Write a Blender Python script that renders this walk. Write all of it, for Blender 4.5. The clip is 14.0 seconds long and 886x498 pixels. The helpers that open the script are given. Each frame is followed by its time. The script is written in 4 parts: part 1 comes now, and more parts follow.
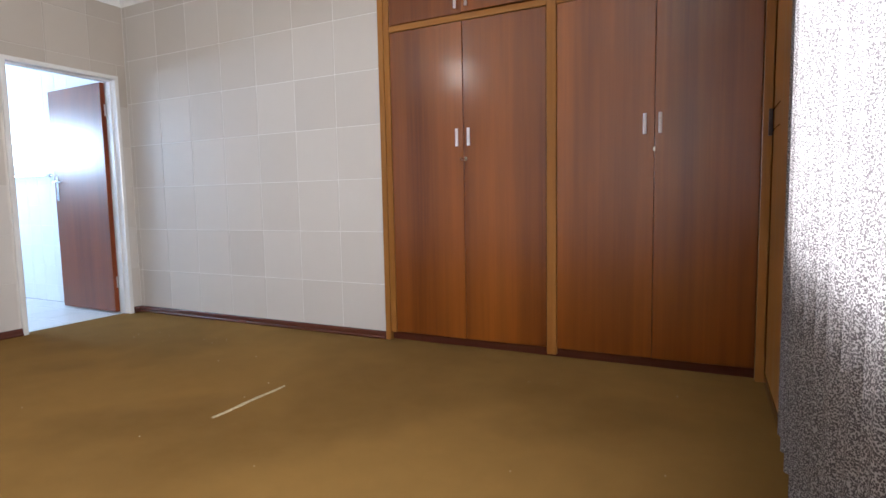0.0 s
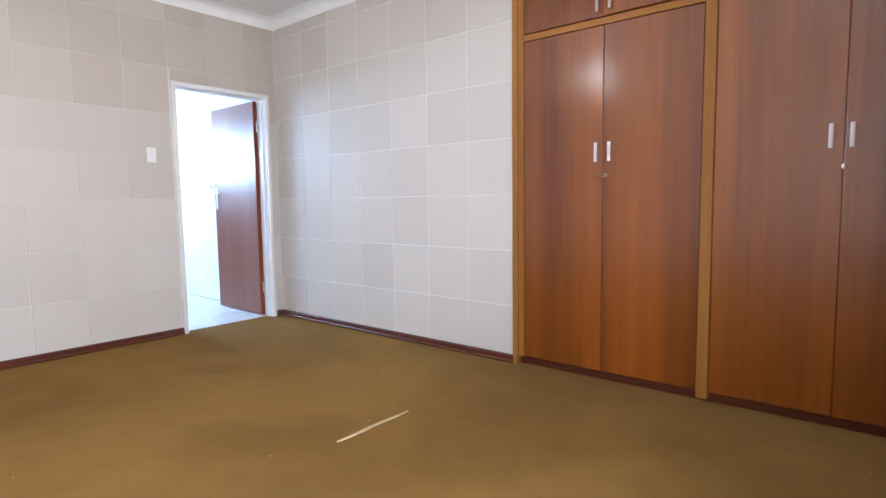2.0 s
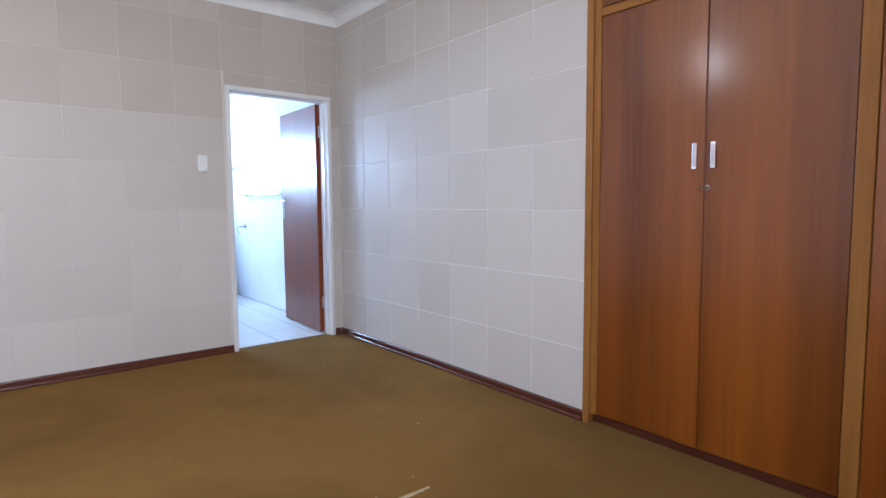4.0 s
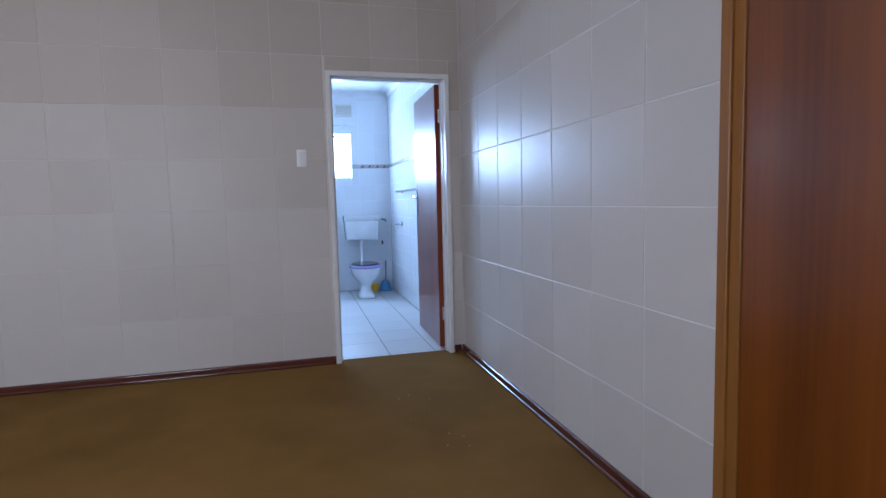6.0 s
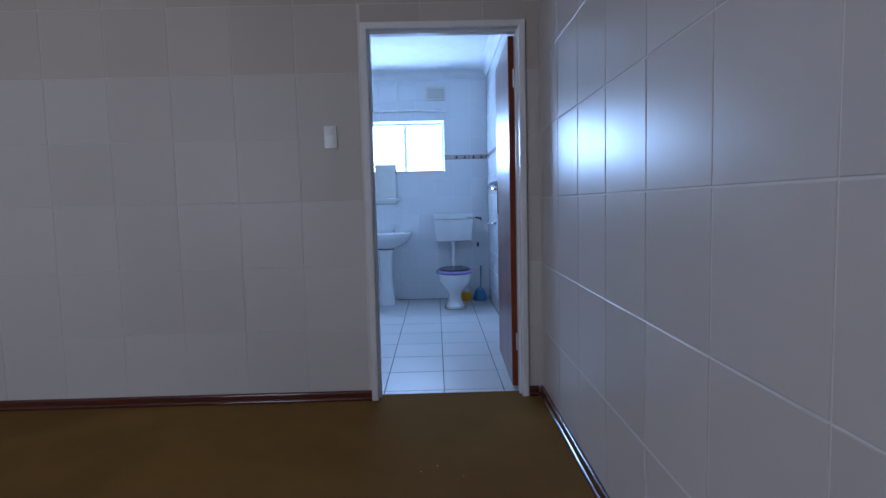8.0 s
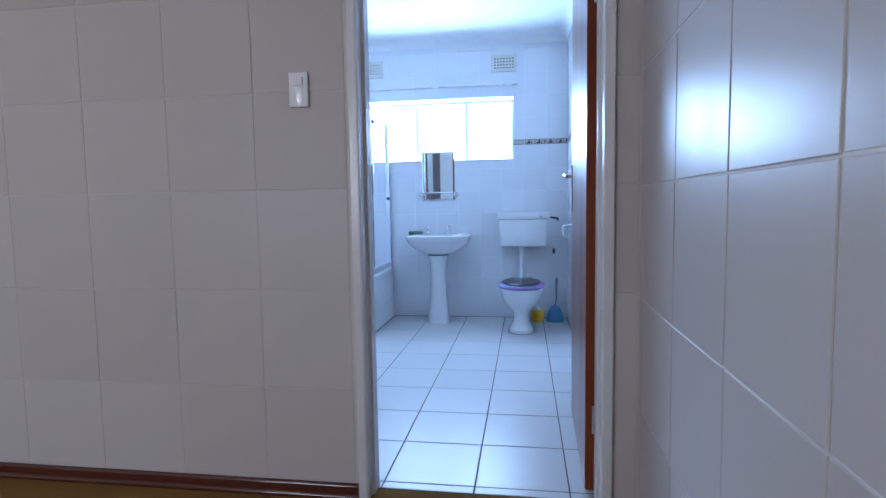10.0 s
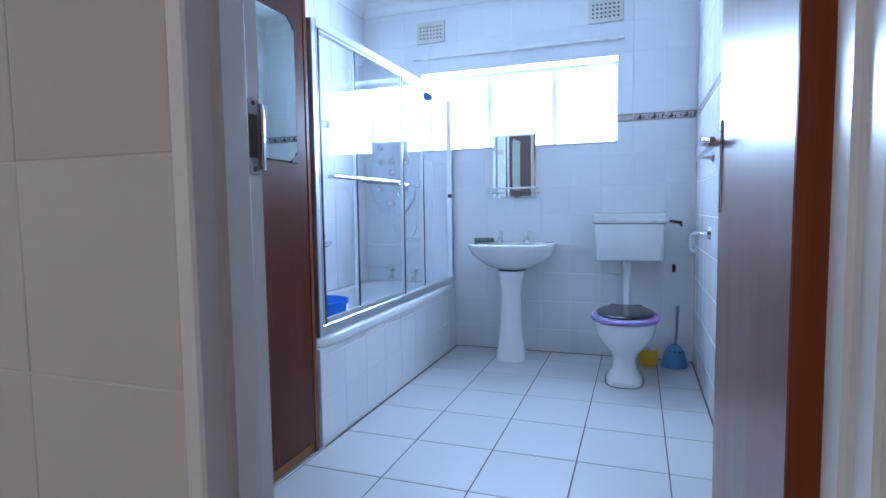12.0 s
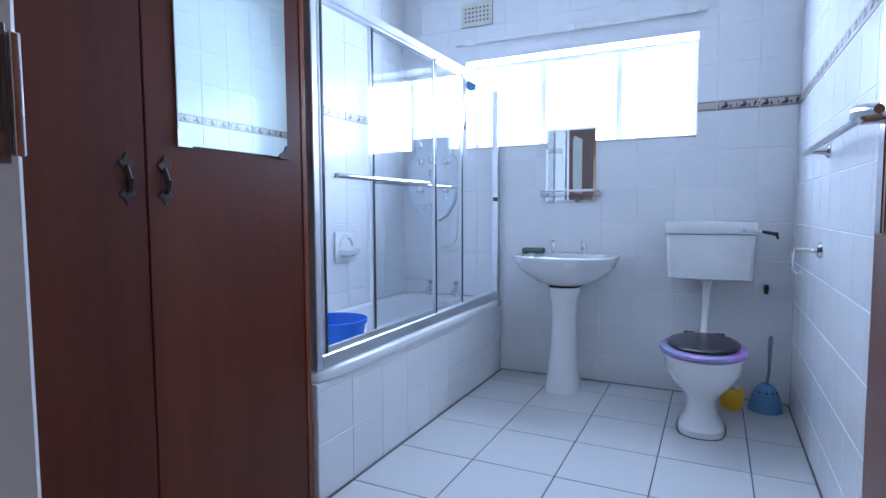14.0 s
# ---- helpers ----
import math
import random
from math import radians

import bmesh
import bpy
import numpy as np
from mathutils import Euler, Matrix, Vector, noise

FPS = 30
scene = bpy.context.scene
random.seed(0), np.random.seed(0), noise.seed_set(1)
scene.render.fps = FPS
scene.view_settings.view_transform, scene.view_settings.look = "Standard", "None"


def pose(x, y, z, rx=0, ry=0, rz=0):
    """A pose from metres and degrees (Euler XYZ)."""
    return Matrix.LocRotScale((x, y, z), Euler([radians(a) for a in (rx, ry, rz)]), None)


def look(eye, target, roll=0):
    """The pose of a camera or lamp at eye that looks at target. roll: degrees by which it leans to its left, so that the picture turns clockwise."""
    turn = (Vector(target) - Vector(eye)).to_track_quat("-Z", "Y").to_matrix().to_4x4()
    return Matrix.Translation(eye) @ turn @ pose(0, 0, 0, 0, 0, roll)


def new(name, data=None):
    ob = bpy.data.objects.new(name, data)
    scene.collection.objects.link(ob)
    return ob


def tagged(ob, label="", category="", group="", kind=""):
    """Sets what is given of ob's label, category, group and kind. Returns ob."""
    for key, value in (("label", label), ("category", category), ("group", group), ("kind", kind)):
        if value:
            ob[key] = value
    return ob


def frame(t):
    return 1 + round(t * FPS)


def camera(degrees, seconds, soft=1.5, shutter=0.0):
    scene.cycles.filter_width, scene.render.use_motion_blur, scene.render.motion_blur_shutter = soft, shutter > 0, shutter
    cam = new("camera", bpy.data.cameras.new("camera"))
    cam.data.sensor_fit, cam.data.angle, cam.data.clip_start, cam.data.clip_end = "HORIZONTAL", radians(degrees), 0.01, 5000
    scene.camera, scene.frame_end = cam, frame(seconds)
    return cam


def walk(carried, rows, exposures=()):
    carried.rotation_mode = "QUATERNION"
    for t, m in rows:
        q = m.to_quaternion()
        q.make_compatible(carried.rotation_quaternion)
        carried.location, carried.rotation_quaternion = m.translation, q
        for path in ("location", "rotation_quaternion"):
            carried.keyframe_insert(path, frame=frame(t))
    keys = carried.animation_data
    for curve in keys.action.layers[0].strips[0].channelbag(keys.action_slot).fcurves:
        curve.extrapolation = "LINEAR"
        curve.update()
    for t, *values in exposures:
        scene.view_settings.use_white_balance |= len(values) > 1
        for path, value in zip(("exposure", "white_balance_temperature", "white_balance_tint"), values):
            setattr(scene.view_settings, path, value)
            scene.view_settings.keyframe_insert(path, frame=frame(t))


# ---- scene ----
cam = camera(77.4, 14.0)
PATH = [
    (0, (4.706, -2.27, 0.971), (3.814, -0.489, 0.79), -1.1),
    (0.5, (4.686, -2.264, 1.01), (3.715, -0.525, 0.825), -1.0),
    (1, (4.659, -2.233, 1.037), (3.586, -0.554, 0.861), -0.9),
    (1.5, (4.634, -2.207, 1.078), (3.466, -0.594, 0.895), -0.9),
    (2, (4.607, -2.117, 1.093), (3.328, -0.589, 0.915), -0.8),
    (2.5, (4.58, -2.007, 1.114), (3.231, -0.541, 0.936), -0.8),
    (3, (4.511, -1.843, 1.14), (3.107, -0.431, 0.962), -0.6),
    (3.2, (4.497, -1.779, 1.143), (3.064, -0.395, 0.973), -0.5),
    (5.5, (4.125, -0.52, 1.189), (2.284, 0.238, 1.004), -1.3),
    (6, (4.006, -0.261, 1.158), (2.08, 0.251, 0.984), -1.4),
    (6.5, (3.832, -0.042, 1.154), (1.874, 0.329, 0.98), -1.4),
    (7, (3.613, 0.167, 1.148), (1.637, 0.426, 0.978), -1.4),
    (7.5, (3.337, 0.294, 1.115), (1.348, 0.42, 0.948), -1.4),
    (8, (3.07, 0.368, 1.096), (1.076, 0.391, 0.935), -1.4),
    (10.5, (1.53, 0.6, 1.053), (-0.427, 0.216, 0.897), -0.8),
    (11, (1.183, 0.601, 1.038), (-0.752, 0.119, 0.884), -0.8),
    (11.5, (0.923, 0.625, 1.073), (-0.987, 0.055, 0.905), -0.9),
    (12, (0.646, 0.62, 1.042), (-1.235, -0.045, 0.895), -0.8),
    (12.5, (0.461, 0.598, 1.044), (-1.387, -0.152, 0.898), -0.8),
    (13, (0.308, 0.581, 1.046), (-1.519, -0.222, 0.911), -0.5),
    (13.5, (0.22, 0.575, 1.058), (-1.59, -0.265, 0.921), -0.3),
    (14, (0.141, 0.589, 1.059), (-1.649, -0.292, 0.921), -0.3),
]
EXPOSURE = [(0.0, 0.37, 5700, 11), (1.0, 0.74, 5520, 11), (2.0, 0.74, 5420, 12), (3.2, 0.56, 5280, 13), (5.3, -0.24, 5120, 15), (6.5, -0.77, 4960, 15), (7.5, -1.20, 4880, 16), (8.2, -1.36, 4830, 16), (10.5, -0.62, 5110, 15), (11.5, -0.72, 5320, 16), (12.5, -0.77, 5500, 17), (14.0, -0.86, 5780, 20)]
walk(cam, [(t, look(eye, target, roll)) for t, eye, target, roll in PATH], EXPOSURE)

# ---- world, sun and window light ----
world = bpy.data.worlds.new("sky")
scene.world = world
world.use_nodes = True
wn = world.node_tree.nodes
sky = wn.new("ShaderNodeTexSky")
sky.sky_type, sky.sun_disc = "NISHITA", False
sky.sun_elevation, sky.sun_rotation = radians(66), radians(65)
world.node_tree.links.new(sky.outputs[0], wn["Background"].inputs[0])
wn["Background"].inputs[1].default_value = 0.12

sun = new("sun", bpy.data.lights.new("sun", "SUN"))
sun.data.energy, sun.data.angle, sun.data.color = 4.5, radians(0.5), (1.0, 0.95, 0.88)
sun.matrix_world = look((0, 0, 0), (-math.sin(radians(65)) * 0.407, -math.cos(radians(65)) * 0.407, -0.914))


def window_light(name, eye, target, w, h, watts, color):
    d = bpy.data.lights.new(name, "AREA")
    d.shape, d.size, d.size_y, d.energy, d.color = "RECTANGLE", w, h, watts, color
    ob = new(name, d)
    ob.matrix_world = look(eye, target)
    return ob


window_light("bath_window_light", (-3.50, -0.222, 1.755), (0, -0.222, 1.70), 1.38, 0.56, 150, (0.57, 0.77, 1.0))
window_light("east_window_light", (5.13, -2.15, 1.50), (0, -1.5, 1.2), 1.3, 1.36, 105, (1.0, 0.95, 0.87))
window_light("curtain_window_light", (5.13, -0.75, 1.50), (0, -0.75, 1.35), 1.5, 1.36, 112, (1.0, 0.95, 0.88))


# ---- materials ----
def nodes_of(name):
    m = bpy.data.materials.new(name)
    m.use_nodes = True
    nt = m.node_tree
    return m, nt, nt.nodes["Principled BSDF"]


def mapped(nt, scale, shift=False):
    tc = nt.nodes.new("ShaderNodeTexCoord")
    mp = nt.nodes.new("ShaderNodeMapping")
    mp.inputs["Scale"].default_value = scale
    nt.links.new(tc.outputs["Object"], mp.inputs["Vector"])
    if shift:
        oi = nt.nodes.new("ShaderNodeObjectInfo")
        mu = nt.nodes.new("ShaderNodeMath")
        mu.operation = "MULTIPLY"
        mu.inputs[1].default_value = 37.0
        nt.links.new(oi.outputs["Random"], mu.inputs[0])
        nt.links.new(mu.outputs[0], mp.inputs["Location"])
    return mp.outputs["Vector"]


def noise_tex(nt, vec, scale=1.0, detail=4.0, rough=0.55):
    n = nt.nodes.new("ShaderNodeTexNoise")
    n.inputs["Scale"].default_value, n.inputs["Detail"].default_value, n.inputs["Roughness"].default_value = scale, detail, rough
    nt.links.new(vec, n.inputs["Vector"])
    return n.outputs["Fac"]


def ramp(nt, fac, stops):
    r = nt.nodes.new("ShaderNodeValToRGB")
    e = r.color_ramp.elements
    while len(e) < len(stops):
        e.new(0.5)
    for el, (p, c) in zip(e, stops):
        el.position, el.color = p, (*c, 1) if len(c) == 3 else (c[0], c[0], c[0], 1)
    nt.links.new(fac, r.inputs["Fac"])
    return r.outputs["Color"]


def mixed(nt, fac, a, b, mode="MIX"):
    m = nt.nodes.new("ShaderNodeMix")
    m.data_type, m.blend_type = "RGBA", mode
    for sock, v in ((m.inputs[0], fac), (m.inputs[6], a), (m.inputs[7], b)):
        if isinstance(v, bpy.types.NodeSocket):
            nt.links.new(v, sock)
        elif isinstance(v, tuple):
            sock.default_value = (*v, 1)
        else:
            sock.default_value = v
    return m.outputs[2]


def bump(nt, bsdf, height, strength, distance):
    b = nt.nodes.new("ShaderNodeBump")
    b.inputs["Strength"].default_value, b.inputs["Distance"].default_value = strength, distance
    nt.links.new(height, b.inputs["Height"])
    nt.links.new(b.outputs[0], bsdf.inputs["Normal"])


def plain(name, color, rough=0.5, metal=0.0, vary=0.06, scale=6.0, coat=0.0, bumpy=0.0):
    """A painted, plastic, ceramic or metal surface with faint mottling at two scales."""
    m, nt, p = nodes_of(name)
    v = mapped(nt, (1, 1, 1))
    big, fine = noise_tex(nt, v, scale, 3), noise_tex(nt, v, scale * 22, 3)
    c = ramp(nt, big, [(0.25, tuple(x * (1 - vary) for x in color)), (0.75, tuple(min(1, x * (1 + vary)) for x in color))])
    nt.links.new(mixed(nt, 0.12, c, ramp(nt, fine, [(0.3, tuple(x * 0.8 for x in color)), (0.7, color)])), p.inputs["Base Color"])
    nt.links.new(ramp(nt, big, [(0.2, (max(0.02, rough * 0.8),)), (0.8, (min(1, rough * 1.2),))]), p.inputs["Roughness"])
    p.inputs["Metallic"].default_value = metal
    p.inputs["Coat Weight"].default_value = coat
    if bumpy:
        bump(nt, p, fine, bumpy, 0.002)
    return m


def wood(name, dark, mid, light, rough=0.28, coat=0.3, wide=7.0, along=2, polish=0.5, spec=0.22, sheen=0.0):
    """Lacquered veneer, grain along one axis."""
    m, nt, p = nodes_of(name)
    s1, s2 = [wide] * 3, [wide * 16] * 3
    s1[along], s2[along] = wide * 0.07, wide * 0.22
    v1, v2 = mapped(nt, s1, True), mapped(nt, s2, True)
    a, b = noise_tex(nt, v1, 1.0, 5, 0.6), noise_tex(nt, v2, 1.0, 4, 0.65)
    c1 = ramp(nt, a, [(0.28, dark), (0.5, mid), (0.74, light)])
    c2 = ramp(nt, b, [(0.35, tuple(x * 0.72 for x in dark)), (0.6, light)])
    nt.links.new(mixed(nt, 0.12, c1, c2), p.inputs["Base Color"])
    nt.links.new(ramp(nt, a, [(0.2, (rough * 0.8,)), (0.8, (rough * 1.25,))]), p.inputs["Roughness"])
    p.inputs["Coat Weight"].default_value, p.inputs["Coat Roughness"].default_value = coat, rough * polish
    p.inputs["Specular IOR Level"].default_value = spec
    if sheen:
        tan = nt.nodes.new("ShaderNodeCombineXYZ")
        tan.inputs["X"].default_value = 1.0
        p.inputs["Anisotropic"].default_value = sheen
        nt.links.new(tan.outputs[0], p.inputs["Tangent"])
    bump(nt, p, b, 0.10, 0.001)
    return m


def tile_mat(name, lo, mid, hi, rough, wave=0.05, grain=9.0, gloss=0.5):
    """Glazed tile: each piece a little different, cloudy glaze, faint waviness."""
    m, nt, p = nodes_of(name)
    oi = nt.nodes.new("ShaderNodeObjectInfo")
    v = mapped(nt, (1, 1, 1), True)
    cloud, fine = noise_tex(nt, v, grain, 4, 0.6), noise_tex(nt, v, grain * 14, 3)
    p.inputs["Specular IOR Level"].default_value = gloss
    base = ramp(nt, oi.outputs["Random"], [(0.0, lo), (0.55, mid), (1.0, hi)])
    c = mixed(nt, 0.3, base, ramp(nt, cloud, [(0.2, tuple(x * 0.95 for x in mid)), (0.8, tuple(x * 1.04 for x in mid))]))
    c = mixed(nt, 0.08, c, ramp(nt, fine, [(0.3, lo), (0.7, hi)]))
    nt.links.new(c, p.inputs["Base Color"])
    nt.links.new(ramp(nt, cloud, [(0.25, (rough * 0.88,)), (0.8, (rough * 1.14,))]), p.inputs["Roughness"])
    bump(nt, p, noise_tex(nt, v, grain * 0.6, 2), wave, 0.01)
    return m


def clear_glass(name, tint):
    m = bpy.data.materials.new(name)
    m.use_nodes = True
    nt = m.node_tree
    nt.nodes.remove(nt.nodes["Principled BSDF"])
    tr, gl, lw, mx = (nt.nodes.new("ShaderNode" + k) for k in ("BsdfTransparent", "BsdfGlossy", "LayerWeight", "MixShader"))
    tr.inputs["Color"].default_value = (*tint, 1)
    gl.inputs["Roughness"].default_value = 0.012
    pw = nt.nodes.new("ShaderNodeMath")
    pw.operation, pw.inputs[1].default_value = "POWER", 5.0
    ad = nt.nodes.new("ShaderNodeMath")
    ad.operation, ad.inputs[1].default_value, ad.inputs[2].default_value = "MULTIPLY_ADD", 0.92, 0.022
    nt.links.new(lw.outputs["Facing"], pw.inputs[0])
    nt.links.new(pw.outputs[0], ad.inputs[0])
    nt.links.new(ad.outputs[0], mx.inputs[0])
    nt.links.new(tr.outputs[0], mx.inputs[1])
    nt.links.new(gl.outputs[0], mx.inputs[2])
    nt.links.new(mx.outputs[0], nt.nodes["Material Output"].inputs[0])
    return m


def carpet_mat():
    m, nt, p = nodes_of("carpet")
    v = mapped(nt, (1, 1, 1))
    big, mid_n, fine = noise_tex(nt, v, 0.75, 3, 0.5), noise_tex(nt, v, 7, 5, 0.65), noise_tex(nt, v, 420, 2, 0.7)
    c = ramp(nt, big, [(0.43, (0.170, 0.098, 0.0255)), (0.57, (0.290, 0.168, 0.046))])
    c = mixed(nt, 0.3, c, ramp(nt, mid_n, [(0.3, (0.1451, 0.0749, 0.0199)), (0.72, (0.2551, 0.1404, 0.0410))]))
    c = mixed(nt, 0.4, c, ramp(nt, fine, [(0.3, (0.1111, 0.0573, 0.0140)), (0.7, (0.2808, 0.1568, 0.0491))]))
    nt.links.new(c, p.inputs["Base Color"])
    p.inputs["Roughness"].default_value = 0.95
    p.inputs["Specular IOR Level"].default_value = 0.05
    bump(nt, p, fine, 0.6, 0.004)
    return m


def curtain_mat():
    m = bpy.data.materials.new("spotted_curtain")
    m.use_nodes = True
    nt = m.node_tree
    nt.nodes.remove(nt.nodes["Principled BSDF"])
    v = mapped(nt, (1, 1, 1))
    warp = nt.nodes.new("ShaderNodeVectorMath")
    nz = nt.nodes.new("ShaderNodeTexNoise")
    nz.inputs["Scale"].default_value = 160
    nt.links.new(v, nz.inputs["Vector"])
    sc = nt.nodes.new("ShaderNodeVectorMath")
    sc.operation = "SCALE"
    sc.inputs["Scale"].default_value = 0.0018
    nt.links.new(nz.outputs["Color"], sc.inputs[0])
    nt.links.new(v, warp.inputs[0])
    nt.links.new(sc.outputs[0], warp.inputs[1])
    vo = nt.nodes.new("ShaderNodeTexVoronoi")
    vo.inputs["Scale"].default_value = 265
    nt.links.new(warp.outputs[0], vo.inputs["Vector"])
    ring = ramp(nt, vo.outputs["Distance"], [(0.10, (0.3,)), (0.20, (0.9,)), (0.50, (0.9,)), (0.62, (0,))])
    gaps = ramp(nt, noise_tex(nt, v, 420, 2), [(0.28, (0.35,)), (0.42, (1,))])
    mask = mixed(nt, 1.0, ring, gaps, "MULTIPLY")
    col = mixed(nt, mask, (0.44, 0.41, 0.405), (0.060, 0.050, 0.054))
    df, tl, mx = (nt.nodes.new("ShaderNode" + k) for k in ("BsdfDiffuse", "BsdfTranslucent", "MixShader"))
    nt.links.new(col, df.inputs["Color"])
    nt.links.new(col, tl.inputs["Color"])
    mx.inputs[0].default_value = 0.34
    nt.links.new(df.outputs[0], mx.inputs[1])
    nt.links.new(tl.outputs[0], mx.inputs[2])
    nt.links.new(mx.outputs[0], nt.nodes["Material Output"].inputs[0])
    return m


def seat_mat():
    m, nt, p = nodes_of("glitter_seat")
    v = mapped(nt, (1, 1, 1))
    a, b = noise_tex(nt, v, 4.0, 2), noise_tex(nt, v, 240, 2)
    c = ramp(nt, a, [(0.30, (0.20, 0.34, 0.42)), (0.46, (0.24, 0.22, 0.50)), (0.60, (0.36, 0.12, 0.55)), (0.75, (0.45, 0.35, 0.70))])
    nt.links.new(mixed(nt, 0.3, c, ramp(nt, b, [(0.35, (0.14, 0.07, 0.26)), (0.7, (0.72, 0.66, 0.85))])), p.inputs["Base Color"])
    p.inputs["Roughness"].default_value = 0.2
    return m


def lamp_mat(name, color, strength):
    m, nt, p = nodes_of(name)
    p.inputs["Base Color"].default_value = (0.9, 0.88, 0.82, 1)
    p.inputs["Emission Color"].default_value, p.inputs["Emission Strength"].default_value = (*color, 1), strength
    return m


CARPET = carpet_mat()
CURTAIN = curtain_mat()
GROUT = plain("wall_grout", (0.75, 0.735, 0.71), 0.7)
# darker than the north wall's grout, nearer the tile tone
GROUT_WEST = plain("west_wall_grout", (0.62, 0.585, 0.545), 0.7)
GROUT_BATH = plain("bath_grout", (0.85, 0.85, 0.86), 0.6)
GROUT_FLOOR = plain("floor_grout", (0.10, 0.10, 0.11), 0.9, vary=0.3)
PLASTER = plain("plaster", (0.78, 0.77, 0.74), 0.85, bumpy=0.15)
CEIL = plain("ceiling_paint", (0.82, 0.82, 0.81), 0.8, bumpy=0.1)
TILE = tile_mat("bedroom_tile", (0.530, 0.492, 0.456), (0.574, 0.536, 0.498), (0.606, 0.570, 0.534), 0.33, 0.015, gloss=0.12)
# upper rows: own warmer tone, darkened further in place of weaker light high up
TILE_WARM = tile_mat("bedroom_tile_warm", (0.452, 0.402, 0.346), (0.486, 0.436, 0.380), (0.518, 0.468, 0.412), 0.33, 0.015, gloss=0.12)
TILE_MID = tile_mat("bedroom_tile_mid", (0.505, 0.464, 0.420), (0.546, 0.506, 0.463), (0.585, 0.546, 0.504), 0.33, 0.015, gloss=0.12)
TILE_BATH = tile_mat("bath_tile", (0.74, 0.75, 0.765), (0.77, 0.78, 0.79), (0.80, 0.80, 0.81), 0.16, 0.03)
TILE_FLOOR = tile_mat("floor_tile", (0.56, 0.56, 0.56), (0.60, 0.60, 0.60), (0.63, 0.63, 0.63), 0.32, 0.03, 5.0, gloss=0.38)
BORDER = tile_mat("border_tile", (0.42, 0.39, 0.38), (0.50, 0.46, 0.43), (0.55, 0.50, 0.46), 0.2)
BORDER_DARK = plain("border_print", (0.055, 0.040, 0.042), 0.25, vary=0.3, scale=30)
BORDER_LINE = plain("border_line", (0.24, 0.17, 0.15), 0.3)
CLOSET = wood("closet_veneer", (0.088, 0.0192, 0.0016), (0.182, 0.0468, 0.0028), (0.302, 0.0880, 0.0056), 0.36, 0.70, 2.6, 2, 0.52, 0.35, 0.62)
CLOSET_TRIM = wood("closet_trim", (0.215, 0.085, 0.016), (0.275, 0.115, 0.023), (0.33, 0.145, 0.033), 0.36, 0.1, 12)
CLOSET_RAIL = wood("closet_rail", (0.215, 0.085, 0.016), (0.275, 0.115, 0.023), (0.33, 0.145, 0.033), 0.36, 0.1, 12, 0)
DARKWOOD = wood("cupboard_veneer", (0.066, 0.0115, 0.0046), (0.094, 0.0180, 0.0068), (0.128, 0.0275, 0.0100), 0.36, 0.12, 5, 2, 0.5, 0.16)
PLINTH = wood("plinth_wood", (0.20, 0.09, 0.03), (0.27, 0.13, 0.045), (0.34, 0.17, 0.06), 0.4, 0.1, 9, 0)
DOORWOOD = wood("door_veneer", (0.135, 0.040, 0.018), (0.18, 0.055, 0.024), (0.225, 0.072, 0.028), 0.36, 0.26, 6)
DOOREDGE = wood("door_edge", (0.16, 0.035, 0.012), (0.21, 0.05, 0.016), (0.26, 0.07, 0.022), 0.35, 0.1, 10)
SKIRT_X = wood("skirting_x", (0.06, 0.016, 0.010), (0.085, 0.022, 0.014), (0.11, 0.032, 0.018), 0.2, 1.0, 10, 0, 0.3)
SKIRT_Y = wood("skirting_y", (0.06, 0.016, 0.010), (0.085, 0.022, 0.014), (0.11, 0.032, 0.018), 0.2, 1.0, 10, 1, 0.3)
STEELPAINT = plain("frame_paint", (0.74, 0.73, 0.71), 0.22, bumpy=0.08)
WHITEPLASTIC = plain("white_plastic", (0.80, 0.80, 0.79), 0.22)
CERAMIC = plain("white_ceramic", (0.82, 0.82, 0.82), 0.09, vary=0.02, coat=0.4)
ENAMEL = plain("bath_enamel", (0.80, 0.81, 0.82), 0.14, vary=0.02)
CHROME = plain("chrome", (0.75, 0.76, 0.78), 0.10, 1.0)
ALU = plain("aluminium", (0.74, 0.76, 0.78), 0.38, 1.0, scale=14)
BRASSY = plain("handle_metal", (0.52, 0.46, 0.39), 0.22, 1.0)
PULLMETAL = plain("ribbed_pull_metal", (0.70, 0.64, 0.62), 0.38, 1.0)
STRIKE = plain("tarnished_steel", (0.24, 0.21, 0.22), 0.36, 0.9)
LATCHBOX = plain("latch_box", (0.085, 0.075, 0.055), 0.9, vary=0.3)
IRON = plain("antique_iron", (0.045, 0.030, 0.028), 0.45, 0.6)
BLACK = plain("black_rubber", (0.02, 0.02, 0.022), 0.4)
# near-black colour stands in for the shade inside holes and gaps
DARKHOLE = plain("dark_hole", (0.03, 0.03, 0.03), 0.9)
CREAM = plain("vent_cream", (0.66, 0.64, 0.57), 0.7, vary=0.12)
GLASS = clear_glass("shower_glass", (0.988, 0.995, 0.998))
PANE = clear_glass("window_pane", (0.97, 0.99, 0.99))
SEALBLACK = plain("dark_seal", (0.03, 0.035, 0.04), 0.4)
MIRROR = plain("mirror_silver", (0.86, 0.90, 0.90), 0.012, 1.0, vary=0.01)
MIRROR_GREEN = plain("old_mirror_silver", (0.66, 0.74, 0.71), 0.014, 1.0, vary=0.02)
ACRYLIC = plain("shower_panel_acrylic", (0.68, 0.76, 0.82), 0.12, 0.0, coat=0.5)
BLUE = plain("blue_bucket_plastic", (0.012, 0.17, 0.74), 0.22)
